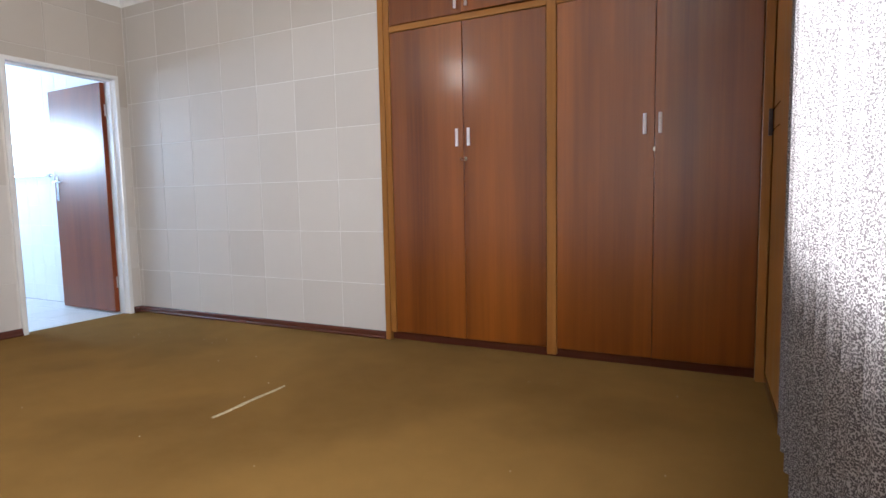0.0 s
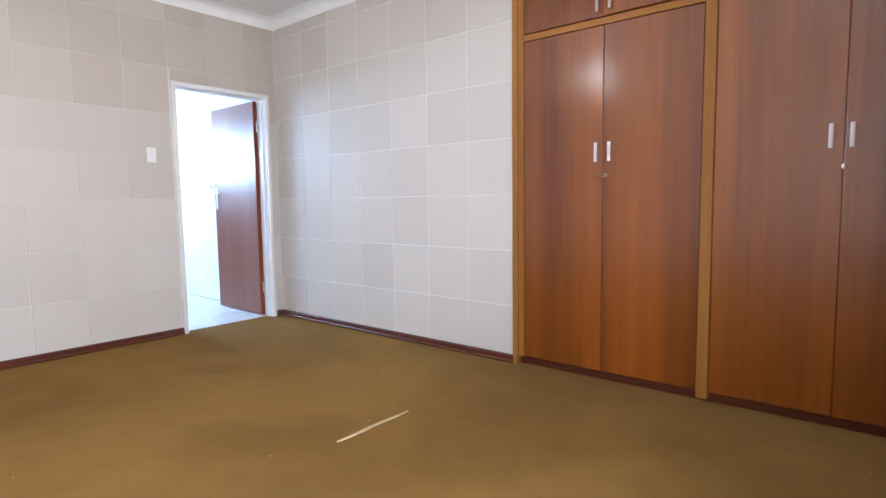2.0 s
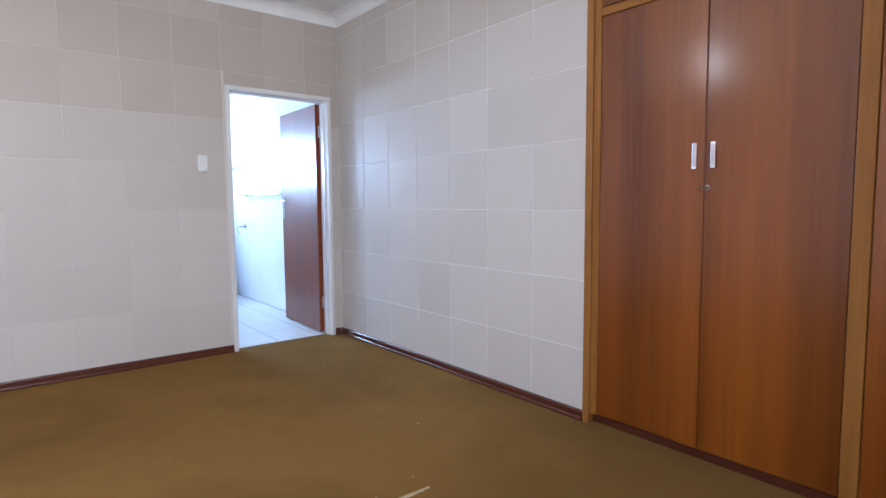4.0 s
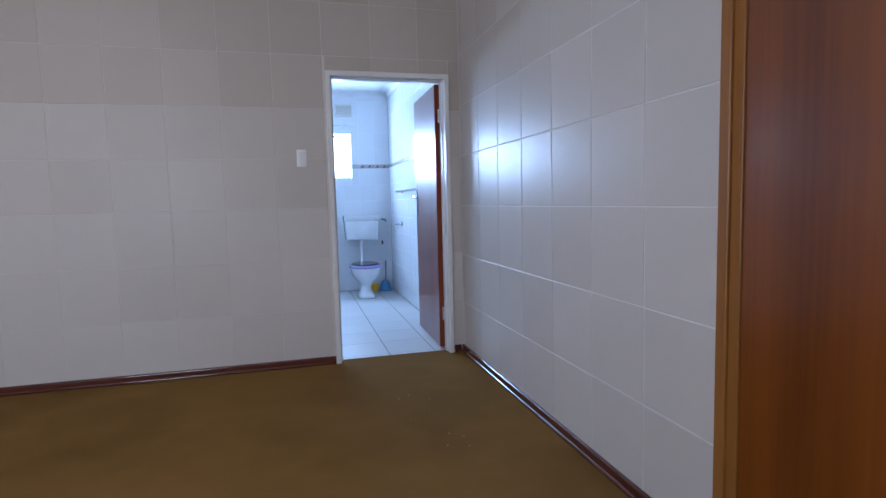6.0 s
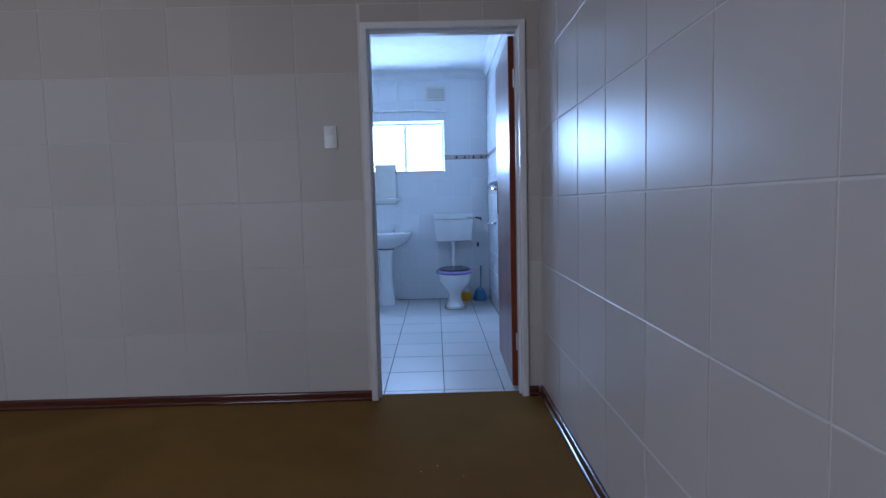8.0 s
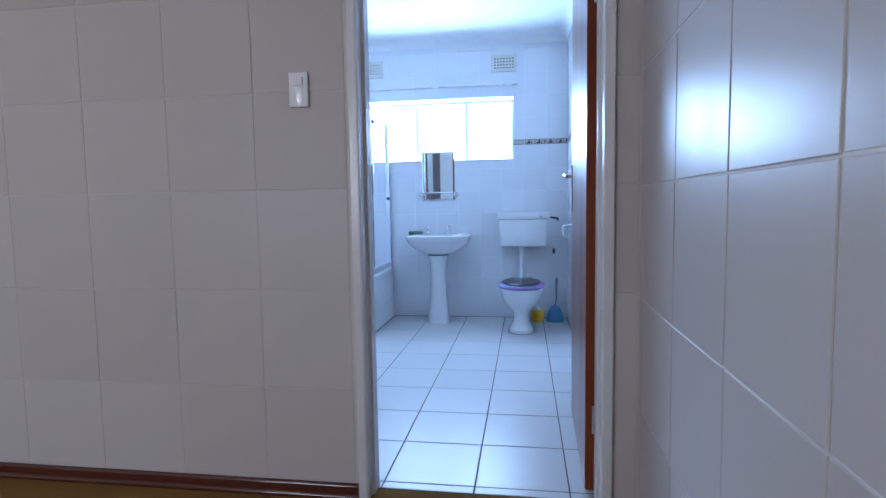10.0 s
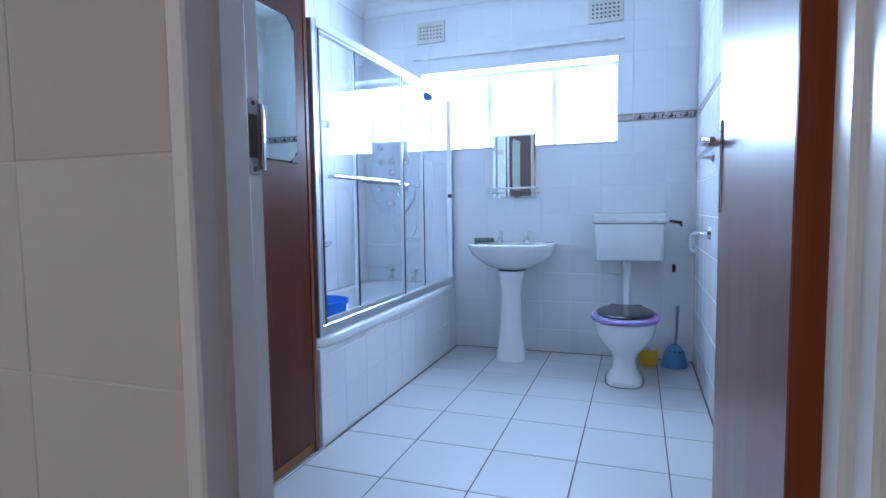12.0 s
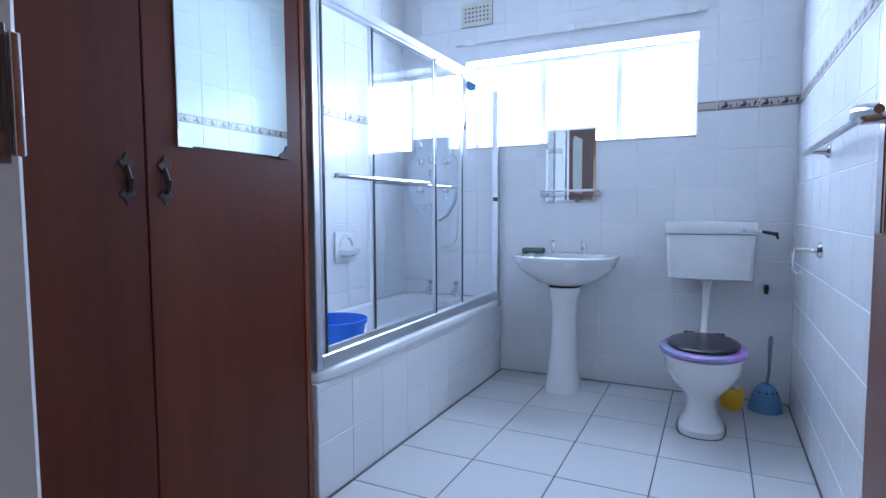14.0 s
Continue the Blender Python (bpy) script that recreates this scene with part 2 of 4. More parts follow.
BLUEBRUSH = plain("blue_brush_plastic", (0.11, 0.28, 0.50), 0.35)
GREYHANDLE = plain("grey_blue_handle", (0.16, 0.22, 0.30), 0.4)
YELLOW = plain("yellow_plastic", (0.88, 0.50, 0.015), 0.35)
LIDDARK = plain("dark_lid", (0.020, 0.016, 0.024), 0.22, vary=0.3, scale=40)
SEAT = seat_mat()
GRIME = plain("floor_grime", (0.20, 0.19, 0.18), 0.9, vary=0.5, scale=18)
SPONGE = plain("green_soap", (0.10, 0.16, 0.12), 0.8, vary=0.2, scale=40)
FRAY = plain("carpet_fray", (0.42, 0.33, 0.20), 0.95, vary=0.25, scale=60, bumpy=0.5)
LINT = plain("lint", (0.46, 0.38, 0.26), 0.9)
GROUND = plain("ground_sand", (0.34, 0.29, 0.22), 0.95, vary=0.2, scale=0.6)
GLOBE = lamp_mat("lamp_globe", (1.0, 0.90, 0.76), 36.0)
SKYWHITE = lamp_mat("bright_sky", (0.92, 0.97, 1.0), 7.0)
ROOM = Matrix.Identity(4)


# ---- builders ----
def box(bm, x0, x1, y0, y1, z0, z1, bev=0.0, seg=2):
    vs = [bm.verts.new((x, y, z)) for x in (x0, x1) for y in (y0, y1) for z in (z0, z1)]
    fs = [bm.faces.new([vs[i] for i in f]) for f in ((0, 1, 3, 2), (4, 6, 7, 5), (0, 4, 5, 1), (2, 3, 7, 6), (0, 2, 6, 4), (1, 5, 7, 3))]
    if bev:
        es = list({e for f in fs for e in f.edges})
        bmesh.ops.bevel(bm, geom=es, offset=bev, segments=seg, affect="EDGES", profile=0.5)
    return bm


def mesh_box(*a, **k):
    return box(bmesh.new(), *a, **k)


def loft(bm, rings, close=True, cap0=True, cap1=True):
    """Skin a row of rings that have the same number of points."""
    rows = [[bm.verts.new(p) for p in r] for r in rings]
    n = len(rows[0])
    for a, b in zip(rows, rows[1:]):
        for i in range(n if close else n - 1):
            j = (i + 1) % n
            bm.faces.new((a[i], a[j], b[j], b[i]))
    if cap0:
        bm.faces.new(rows[0][::-1])
    if cap1:
        bm.faces.new(rows[-1])
    bmesh.ops.recalc_face_normals(bm, faces=bm.faces)
    return bm


def oval(cx, cy, z, rx, ry, n=28, p=2.0, flat=None):
    """A superellipse at height z; flat cuts it at x = flat (a side that stands against a wall)."""
    pts = []
    for i in range(n):
        a = 2 * math.pi * i / n
        c, s = math.cos(a), math.sin(a)
        x = cx + rx * math.copysign(abs(c) ** (2 / p), c)
        y = cy + ry * math.copysign(abs(s) ** (2 / p), s)
        pts.append((max(x, flat) if flat is not None else x, y, z))
    return pts


def tube(bm, pts, r, n=10, cap=True):
    """A round bar along a row of points; r may be a number or one radius for each point."""
    pts = [Vector(p) for p in pts]
    rr = r if isinstance(r, (list, tuple)) else [r] * len(pts)
    rings = []
    side = None
    for i, p in enumerate(pts):
        d = (pts[min(i + 1, len(pts) - 1)] - pts[max(i - 1, 0)]).normalized()
        if side is None:
            side = d.orthogonal().normalized()
        side = (side - d * side.dot(d)).normalized()
        up = d.cross(side)
        rings.append([p + (side * math.cos(2 * math.pi * k / n) + up * math.sin(2 * math.pi * k / n)) * rr[i] for k in range(n)])
    return loft(bm, rings, True, cap, cap)


def arc(c, r, a0, a1, n, u, v):
    c, u, v = Vector(c), Vector(u), Vector(v)
    return [c + r * (u * math.cos(radians(a0 + (a1 - a0) * i / n)) + v * math.sin(radians(a0 + (a1 - a0) * i / n))) for i in range(n + 1)]


def finish(name, bm, material, smooth=False, placed=True):
    """placed: put through ROOM, which turns the bathroom's own units into metres."""
    me = bpy.data.meshes.new(name)
    if placed:
        bm.transform(ROOM)
    bm.normal_update()
    bm.to_mesh(me)
    bm.free()
    for m in (material if isinstance(material, (list, tuple)) else [material]):
        me.materials.append(m)
    if smooth:
        for p in me.polygons:
            p.use_smooth = True
        me.set_sharp_from_angle(angle=radians(38))
    return me


def part(name, bm, material, parent, label="", smooth=False):
    ob = new(name, finish(name, bm, material, smooth))
    ob.parent = parent
    if parent.type == "EMPTY":
        ob.matrix_parent_inverse = Matrix.Translation(-parent.location)
    return tagged(ob, label)


def thing(name, at, label, category, group="", kind=""):
    ob = new(name)
    ob.empty_display_size = 0.1
    ob.location = ROOM @ Vector(at)
    return tagged(ob, label, category, group, kind)


def solid(name, bm, material, label, category, group="", kind="", smooth=False):
    return tagged(new(name, finish(name, bm, material, smooth)), label, category, group, kind)


# ---- setting ----
NORTH, EAST, SOUTH, FARX, BNORTH, BLEFTY = 0.955, 4.98, -4.30, -3.302, 0.967, -1.407
CEILING, BCEILZ = 2.763, 2.587
WALLB = -0.146  # bathroom face of the wall between the rooms

ground_bm = bmesh.new()
gv = [ground_bm.verts.new(p) for p in ((-3000, -3000, -0.35), (3000, -3000, -0.35), (3000, 3000, -0.35), (-3000, 3000, -0.35))]
ground_bm.faces.new(gv)
solid("ground", ground_bm, GROUND, "pale sandy yard ground outside the house", "ground", kind="structure")
sky_bm = bmesh.new()
sky_bm.faces.new([sky_bm.verts.new(p) for p in ((-5.2, -4, -0.3), (-5.2, 4, -0.3), (-5.2, 4, 7), (-5.2, -4, 7))])
solid("backdrop", sky_bm, SKYWHITE, "glaring white sky beyond the bathroom window", "sky", kind="structure")

floor = solid("floor", mesh_box(-0.075, 5.2, SOUTH - 0.15, 1.75, -0.2, 0.0), CARPET, "worn olive-brown carpet wall to wall in the bedroom", "floor", kind="structure")
bath_floor = solid("bath_floor", mesh_box(-3.6, -0.079, -1.65, 1.1, -0.2, -0.0014), GROUT_FLOOR, "white ceramic floor tiles with dark grout in bathroom", "floor", kind="structure")

bm = box(bmesh.new(), WALLB, -0.004, SOUTH, 0.013, 0, CEILING)
box(bm, WALLB, -0.004, 0.843, BNORTH + 0.03, 0, CEILING)
box(bm, WALLB, -0.004, 0.013, 0.843, 2.05, CEILING)
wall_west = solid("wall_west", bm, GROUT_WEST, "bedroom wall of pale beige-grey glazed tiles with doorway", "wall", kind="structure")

wall_bath_north = solid("wall_bath_north", mesh_box(-3.6, WALLB, BNORTH + 0.004, 1.65, 0, CEILING), GROUT_BATH, "white tiled bathroom side wall with patterned border", "wall", kind="structure")
wall_north = solid("wall_north", mesh_box(-0.003, 2.640, NORTH + 0.004, 1.65, 0, CEILING), GROUT, "bedroom wall of pale glazed tiles beside built-in wardrobe", "wall", kind="structure")
solid("wall_north_alcove", mesh_box(2.641, 5.2, 1.62, 1.75, 0, CEILING), PLASTER, "plain plaster wall behind the built-in wardrobe", "wall", kind="structure")

bm = box(bmesh.new(), EAST, EAST + 0.16, SOUTH - 0.15, -3.60, 0, CEILING)
box(bm, EAST, EAST + 0.16, 0.02, 1.62, 0, CEILING)
box(bm, EAST, EAST + 0.16, -3.60, 0.02, 0, 0.78)
box(bm, EAST, EAST + 0.16, -3.60, 0.02, 2.20, CEILING)
solid("wall_east", bm, PLASTER, "plain plaster bedroom wall with wide window", "wall", kind="structure")
solid("wall_south", mesh_box(WALLB, EAST, SOUTH - 0.15, SOUTH, 0, CEILING), PLASTER, "plain plaster bedroom wall", "wall", kind="structure")

MY0, MY1, MZ0, MZ1 = -0.926, 0.481, 1.468, 2.043
bm = box(bmesh.new(), FARX - 0.23, FARX - 0.004, -1.65, MY0, 0, CEILING)
box(bm, FARX - 0.23, FARX - 0.004, MY1, BNORTH + 0.004, 0, CEILING)
box(bm, FARX - 0.23, FARX - 0.004, MY0, MY1, 0, MZ0)
box(bm, FARX - 0.23, FARX - 0.004, MY0, MY1, MZ1, CEILING)
wall_far = solid("wall_bath_far", bm, GROUT_BATH, "white tiled bathroom wall with a high window", "wall", kind="structure")
wall_bleft = solid("wall_bath_left", mesh_box(FARX - 0.004, WALLB, BLEFTY - 0.18, BLEFTY - 0.004, 0, CEILING), GROUT_BATH, "white tiled wall behind the bathtub", "wall", kind="structure")

solid("ceiling", mesh_box(WALLB, 5.2, SOUTH - 0.15, 1.75, CEILING, CEILING + 0.1), CEIL, "flat white painted bedroom ceiling", "ceiling", kind="structure")
solid("bath_ceiling", mesh_box(-3.6, WALLB - 0.002, -1.63, BNORTH + 0.002, BCEILZ, BCEILZ + 0.1), CEIL, "flat white painted bathroom ceiling", "ceiling", kind="structure")


def cornice(name, a, b, inward, z, drop, material, label):
    """A coved strip from a to b along the top of a wall; inward points into the room."""
    a, b, n = Vector((*a, 0)), Vector((*b, 0)), Vector((*inward, 0))
    prof = [(0.0, z - drop)] + [(drop * (1 - math.cos(radians(t))) * 0.9 + 0.006, z - drop + drop * math.sin(radians(t)) * 0.94) for t in range(0, 91, 15)] + [(drop * 1.05, z), (0.0, z)]
    return solid(name, loft(bmesh.new(), [[p + n * d + Vector((0, 0, h)) for d, h in prof] for p in (a, b)]), material, label, "cornice", kind="structure", smooth=True)


for a, b, n in (((0.0, SOUTH), (0.0, NORTH), (1, 0)), ((0.0, NORTH), (2.638, NORTH), (0, -1)), ((EAST, SOUTH), (EAST, NORTH), (-1, 0)), ((0, SOUTH), (EAST, SOUTH), (0, 1))):
    cornice("cornice", a, b, n, CEILING, 0.085, CEIL, "white coved cornice along the bedroom ceiling")
for a, b, n in (((FARX, BLEFTY), (FARX, BNORTH), (1, 0)), ((FARX, BNORTH), (WALLB, BNORTH), (0, -1)), ((FARX, BLEFTY), (WALLB, BLEFTY), (0, 1))):
    cornice("cornice", a, b, n, BCEILZ, 0.08, CEIL, "white coved cornice along the bathroom ceiling")


def skirting(name, a, b, inward, material):
    """A polished board from a to b: rounded top edge, flat face, a bead along the carpet."""
    a, b, n = Vector((*a, 0)), Vector((*b, 0)), Vector((*inward, 0))
    prof = [(0.001, 0.0), (0.021, 0.0), (0.0245, 0.005), (0.0255, 0.010), (0.0240, 0.015), (0.0195, 0.019), (0.0165, 0.0205), (0.0160, 0.046), (0.0145, 0.0515), (0.0100, 0.0550), (0.001, 0.0555)]
    return solid(name, loft(bmesh.new(), [[q + n * d + Vector((0, 0, h)) for d, h in prof] for q in (a, b)]), material, "dark red-brown polished timber skirting board", "baseboard", kind="structure", smooth=True)


skirting("baseboard", (0.0, SOUTH), (0.0, -0.019), (1, 0), SKIRT_Y)
skirting("baseboard", (0.0, 0.876), (0.0, NORTH - 0.026), (1, 0), SKIRT_Y)
skirting("baseboard", (0.001, NORTH), (2.638, NORTH), (0, -1), SKIRT_X)

# ---- door frame and door ----
def doorway():
    d = thing("door_1", (0, 0.43, 0), "open red-brown veneered door in white steel frame", "door", kind="structure")
    prof = [(-0.152, 0.0), (0.013, 0.0), (0.018, 0.004), (0.018, 0.030), (0.014, 0.036), (-0.026, 0.038), (-0.034, 0.042), (-0.040, 0.048), (-0.094, 0.048), (-0.100, 0.044), (-0.102, 0.032), (-0.146, 0.032), (-0.152, 0.026)]
    for o, s in ((-0.017, 1), (0.874, -1)):
        part("jamb", loft(bmesh.new(), [[(x, o + s * q, z) for x, q in prof] for z in (0.0, 2.08 - 0.03)]), STEELPAINT, d, "white painted steel door jamb")
    part("head", loft(bmesh.new(), [[(x - 0.0015, y, 2.08 - q) for x, q in prof] for y in (-0.015, 0.872)]), STEELPAINT, d, "white painted steel frame head")
    # leaf swung into the bathroom, hung on the jamb beside the tiled side wall
    swing = pose(-0.137, 0.799, 0, 0, 0, -1.2)

    def hung(bm):
        bm.transform(swing)
        return bm

    W = -0.813
    leaf = part("leaf", hung(mesh_box(W, -0.001, 0.0, 0.040, 0.012, 2.035, 0.002, 1)), DOORWOOD, d, "red-brown veneered flush door leaf")
    part("leaf_edge", hung(mesh_box(-0.0005, 0.0015, 0.001, 0.039, 0.012, 2.035)), DOOREDGE, leaf, "reddish solid timber hinge edge")
    for z in (0.28, 1.80):
        part("hinge", hung(tube(bmesh.new(), [(0.008, 0.030, z - 0.05), (0.008, 0.030, z + 0.05)], 0.007)), ALU, leaf, "steel butt hinge", True)
    for y0, sg in ((0.0, -1), (0.040, 1)):
        part("handle_plate", hung(mesh_box(W + 0.035, W + 0.070, min(y0, y0 + sg * 0.006), max(y0, y0 + sg * 0.006), 1.02, 1.25, 0.002, 1)), CHROME, leaf, "long chrome handle plate")
        y, x, z = y0 + sg * 0.038, W + 0.052, 1.195
        lever = [(x, y0, z), (x, y0 + sg * 0.03, z), (x + 0.004, y, z + 0.002), (x + 0.04, y + sg * 0.004, z + 0.006), (x + 0.09, y, z), (x + 0.118, y - sg * 0.006, z - 0.004)]
        part("lever", hung(tube(bmesh.new(), lever, [0.010, 0.010, 0.010, 0.009, 0.0085, 0.007])), CHROME, leaf, "curved chrome lever", True)
    # strike plate in the free jamb
    st = part("strike_plate", mesh_box(-0.140, -0.112, 0.0155, 0.0180, 1.103, 1.228, 0.001, 1), STRIKE, d, "tarnished steel strike plate")
    part("strike_lip", mesh_box(-0.150, -0.140, 0.0160, 0.0230, 1.110, 1.221, 0.002), CHROME, st, smooth=True)
    part("latch_slot", mesh_box(-0.134, -0.104, 0.0182, 0.0192, 1.130, 1.201), LATCHBOX, st, "dull brown latch hole")
    for z in (1.111, 1.220):
        part("screw", loft(bmesh.new(), [[(-0.126 + 0.004 * math.cos(a * math.pi / 5), 0.0180 + h, z + 0.004 * math.sin(a * math.pi / 5)) for a in range(10)] for h in (0, 0.0012)]), IRON, st)


doorway()

# ---- bedroom: wardrobe ----
CF = NORTH - 0.004  # front face of the wardrobe doors


def pull(parent, x, z0, z1, y=CF):
    """A flat metal pull with slanting ribs pressed into its front, on two feet."""
    rings = []
    n = 54
    for k in range(n + 1):
        z = z0 + (z1 - z0) * k / n
        inside = 0.06 < k / n < 0.94
        rib = 0.0016 * math.sin(2 * math.pi * 10 * k / n) if inside else 0.0
        rib2 = 0.0016 * math.sin(2 * math.pi * (10 * k / n + 0.45)) if inside else 0.0
        rings.append([(x - 0.0085, y - 0.017, z), (x + 0.0085, y - 0.017, z), (x + 0.0085, y - 0.0245, z), (x + 0.0045, y - 0.0265 + rib, z), (x - 0.0045, y - 0.0265 + rib2, z), (x - 0.0085, y - 0.0245, z)])
    h = part("handle", loft(bmesh.new(), rings), PULLMETAL, parent, "ribbed satin metal pull handle")
    for z in (z0 + 0.012, z1 - 0.012):
        part("foot", mesh_box(x - 0.006, x + 0.006, y - 0.0172, y, z - 0.006, z + 0.006), BRASSY, h)


def warped(bm, cx, deg):
    """Turn a door slightly about its upright middle line."""
    bm.transform(Matrix.Translation((cx, CF, 0)) @ pose(0, 0, 0, 0, 0, deg) @ Matrix.Translation((-cx, -CF, 0)))
    return bm


def wardrobe():
    w = thing("wardrobe", (3.75, 1.25, 0), "built-in orange-brown veneered wardrobe with double doors", "wardrobe")
    part("carcass", mesh_box(2.645, 4.95, CF + 0.03, 1.615, 0.056, 2.755), CLOSET, w)
    part("kick_board", mesh_box(2.645, 4.93, CF + 0.040, CF + 0.060, 0.0, 0.055), SKIRT_X, w, "dark brown recessed kick board")
    # face frame
    part("stile", mesh_box(2.640, 2.681, CF - 0.012, CF + 0.03, 0.0, 2.755, 0.003, 1), CLOSET_TRIM, w, "lighter pine edge strip")
    part("stile", mesh_box(2.682, 2.722, CF - 0.003, CF + 0.03, 0.056, 2.755, 0.002, 1), CLOSET_TRIM, w, "lighter pine edge strip")
    part("stile", mesh_box(3.787, 3.845, CF - 0.005, CF + 0.03, 0.020, 2.755, 0.003, 1), CLOSET_TRIM, w, "lighter pine stile between the door pairs")
    part("stile", mesh_box(4.887, 4.930, CF - 0.022, CF + 0.03, 0.0, 2.755, 0.003, 1), CLOSET_TRIM, w, "lighter pine edge strip")
    for x0, x1 in ((2.723, 3.786), (3.846, 4.886)):
        part("rail", mesh_box(x0, x1, CF - 0.003, CF + 0.03, 2.068, 2.106, 0.002, 1), CLOSET_RAIL, w, "lighter pine rail under the top doors")
        part("rail", mesh_box(x0, x1, CF - 0.003, CF + 0.03, 2.70, 2.755, 0.002, 1), CLOSET_RAIL, w)
    for k, (x0, x1, hx) in enumerate(((2.725, 3.251, 3.214), (3.254, 3.784, 3.294), (3.848, 4.382, 4.334), (4.385, 4.884, 4.412))):
        d = part("door", warped(mesh_box(x0, x1, CF - 0.001, CF + 0.017, 0.060, 2.064, 0.0025, 1), (x0 + x1) / 2, (-0.35, 0.45, 0.25, 0.9)[k]), CLOSET, w)
        pull(d, hx, 1.300, 1.408)
        if k % 2:
            kx = hx - 0.026
            part("keyhole", loft(bmesh.new(), [[(kx + 0.011 * math.cos(a * math.pi / 6), CF - 0.001 - h, 1.218 + 0.013 * math.sin(a * math.pi / 6)) for a in range(12)] for h in (0, 0.003)]), BRASSY, d, "small brass escutcheon")
            if k == 1:
                key = part("key", tube(bmesh.new(), [(kx, CF - 0.002, 1.218), (kx - 0.004, CF - 0.014, 1.218), (kx - 0.010, CF - 0.030, 1.2165)], 0.003), BRASSY, d, "small key in the lock", True)
                part("key_bow", tube(bmesh.new(), arc((kx - 0.014, CF - 0.039, 1.2155), 0.010, 0, 360, 12, (0.38, 0.92, 0), (0, 0, 1)), 0.0025, 6, False), BRASSY, key)
        t = part("top_door", mesh_box(x0, x1, CF - (0.001 if k != 1 else 0.014), CF + 0.004, 2.112, 2.695, 0.0025, 1), CLOSET, w)
        pull(t, hx, 2.14, 2.25, CF - (0.0 if k != 1 else 0.013))


wardrobe()

# boarded return between wardrobe and window
ret = thing("side_panel", (4.94, 0.62, 0), "varnished wooden side board closing wardrobe to window wall", "panel")
part("board", loft(bmesh.new(), [[(4.934, 0.920, z), (4.945, 0.26, z), (4.975, 0.26, z), (4.975, 0.920, z)] for z in (0.05, 2.66)]), CLOSET_TRIM, ret)
part("plinth", loft(bmesh.new(), [[(4.929, 0.920, z), (4.940, 0.26, z), (4.975, 0.26, z), (4.975, 0.920, z)] for z in (0.0, 0.048)]), SKIRT_Y, ret, "dark plinth")
hp = part("hasp", mesh_box(4.912, 4.930, 0.914, 0.927, 1.25, 1.38, 0.002, 1), IRON, ret, "thin dark metal hook catch")
for z in (1.27, 1.37):
    part("hook_wire", tube(bmesh.new(), [(4.929, 0.918, z), (4.932, 0.82, z + 0.004), (4.934, 0.62, z)], 0.003, 6), BRASSY, hp)


# ---- bedroom: curtain, windows, lamp ----
def curtain():
    c = thing("curtain", (4.92, -1.3, 2.42), "full-length white curtain with black spotted print hanging before window", "curtain")
    bm = bmesh.new()
    ny, nz = 300, 26
    rows = []
    for j in range(nz + 1):
        z = 0.035 + (2.42 - 0.035) * j / nz
        row = []
        for i in range(ny + 1):
            y = 0.25 - 1.85 * i / ny
            u = i / ny * 1.85
            g = 0.5 + 0.5 * math.sin(2.1 * u + 0.6)
            f = 0.026 * math.sin(u * 2 * math.pi / 0.165 + 0.9 * math.sin(2.3 * u)) + 0.007 * math.sin(u * 2 * math.pi / 0.057 + 1.7 * math.sin(3.1 * u))
            sway = (1 - j / nz) * 0.016 * math.sin(3.0 * u + 1.0)
            row.append(bm.verts.new((4.946 + f * (0.75 + 0.25 * g) + sway * 0.4, y + sway, z)))
        rows.append(row)
    for a, b in zip(rows, rows[1:]):
        for i in range(ny):
            bm.faces.new((a[i], a[i + 1], b[i + 1], b[i]))
    part("cloth", bm, CURTAIN, c, smooth=True)
    r = part("rail", tube(bmesh.new(), [(4.92, 0.25, 2.44), (4.92, -3.75, 2.44)], 0.012), STEELPAINT, c, "white curtain rail", True)
    for y in (0.2, -1.3, -2.9):
        part("bracket", mesh_box(4.925, 4.98, y - 0.01, y + 0.01, 2.43, 2.46), STEELPAINT, r)


curtain()


def steel_window(name, axis, at, a0, a1, z0, z1, splits, label, fanlight=None):
    """A steel casement window in the plane axis = at, from a0 to a1, with mullions at splits."""
    def bx(u0, u1, w0, w1, d=0.018):
        return mesh_box(at - d, at + d, u0, u1, w0, w1, 0.003, 1) if axis == "x" else mesh_box(u0, u1, at - d, at + d, w0, w1, 0.003, 1)
    mid = ((at, (a0 + a1) / 2, z0) if axis == "x" else ((a0 + a1) / 2, at, z0))
    w = thing(name, mid, label, "window", kind="structure")
    e = 0.028
    for u0, u1, w0, w1 in ((a0, a0 + e, z0, z1), (a1 - e, a1, z0, z1), (a0 + e, a1 - e, z0, z0 + e), (a0 + e, a1 - e, z1 - e, z1)):
        part("window_frame", bx(u0, u1, w0, w1), STEELPAINT, w)
    for s in splits:
        part("mullion", bx(s - 0.02, s + 0.02, z0 + e, z1 - e), STEELPAINT, w)
    ed = [a0 + e] + list(splits) + [a1 - e]
    for u0, u1 in zip(ed, ed[1:]):
        p = part("pane", bx(u0 + 0.02, u1 - 0.02, z0 + e, z1 - e, 0.002), PANE, w)
        p.visible_shadow = False
    return w


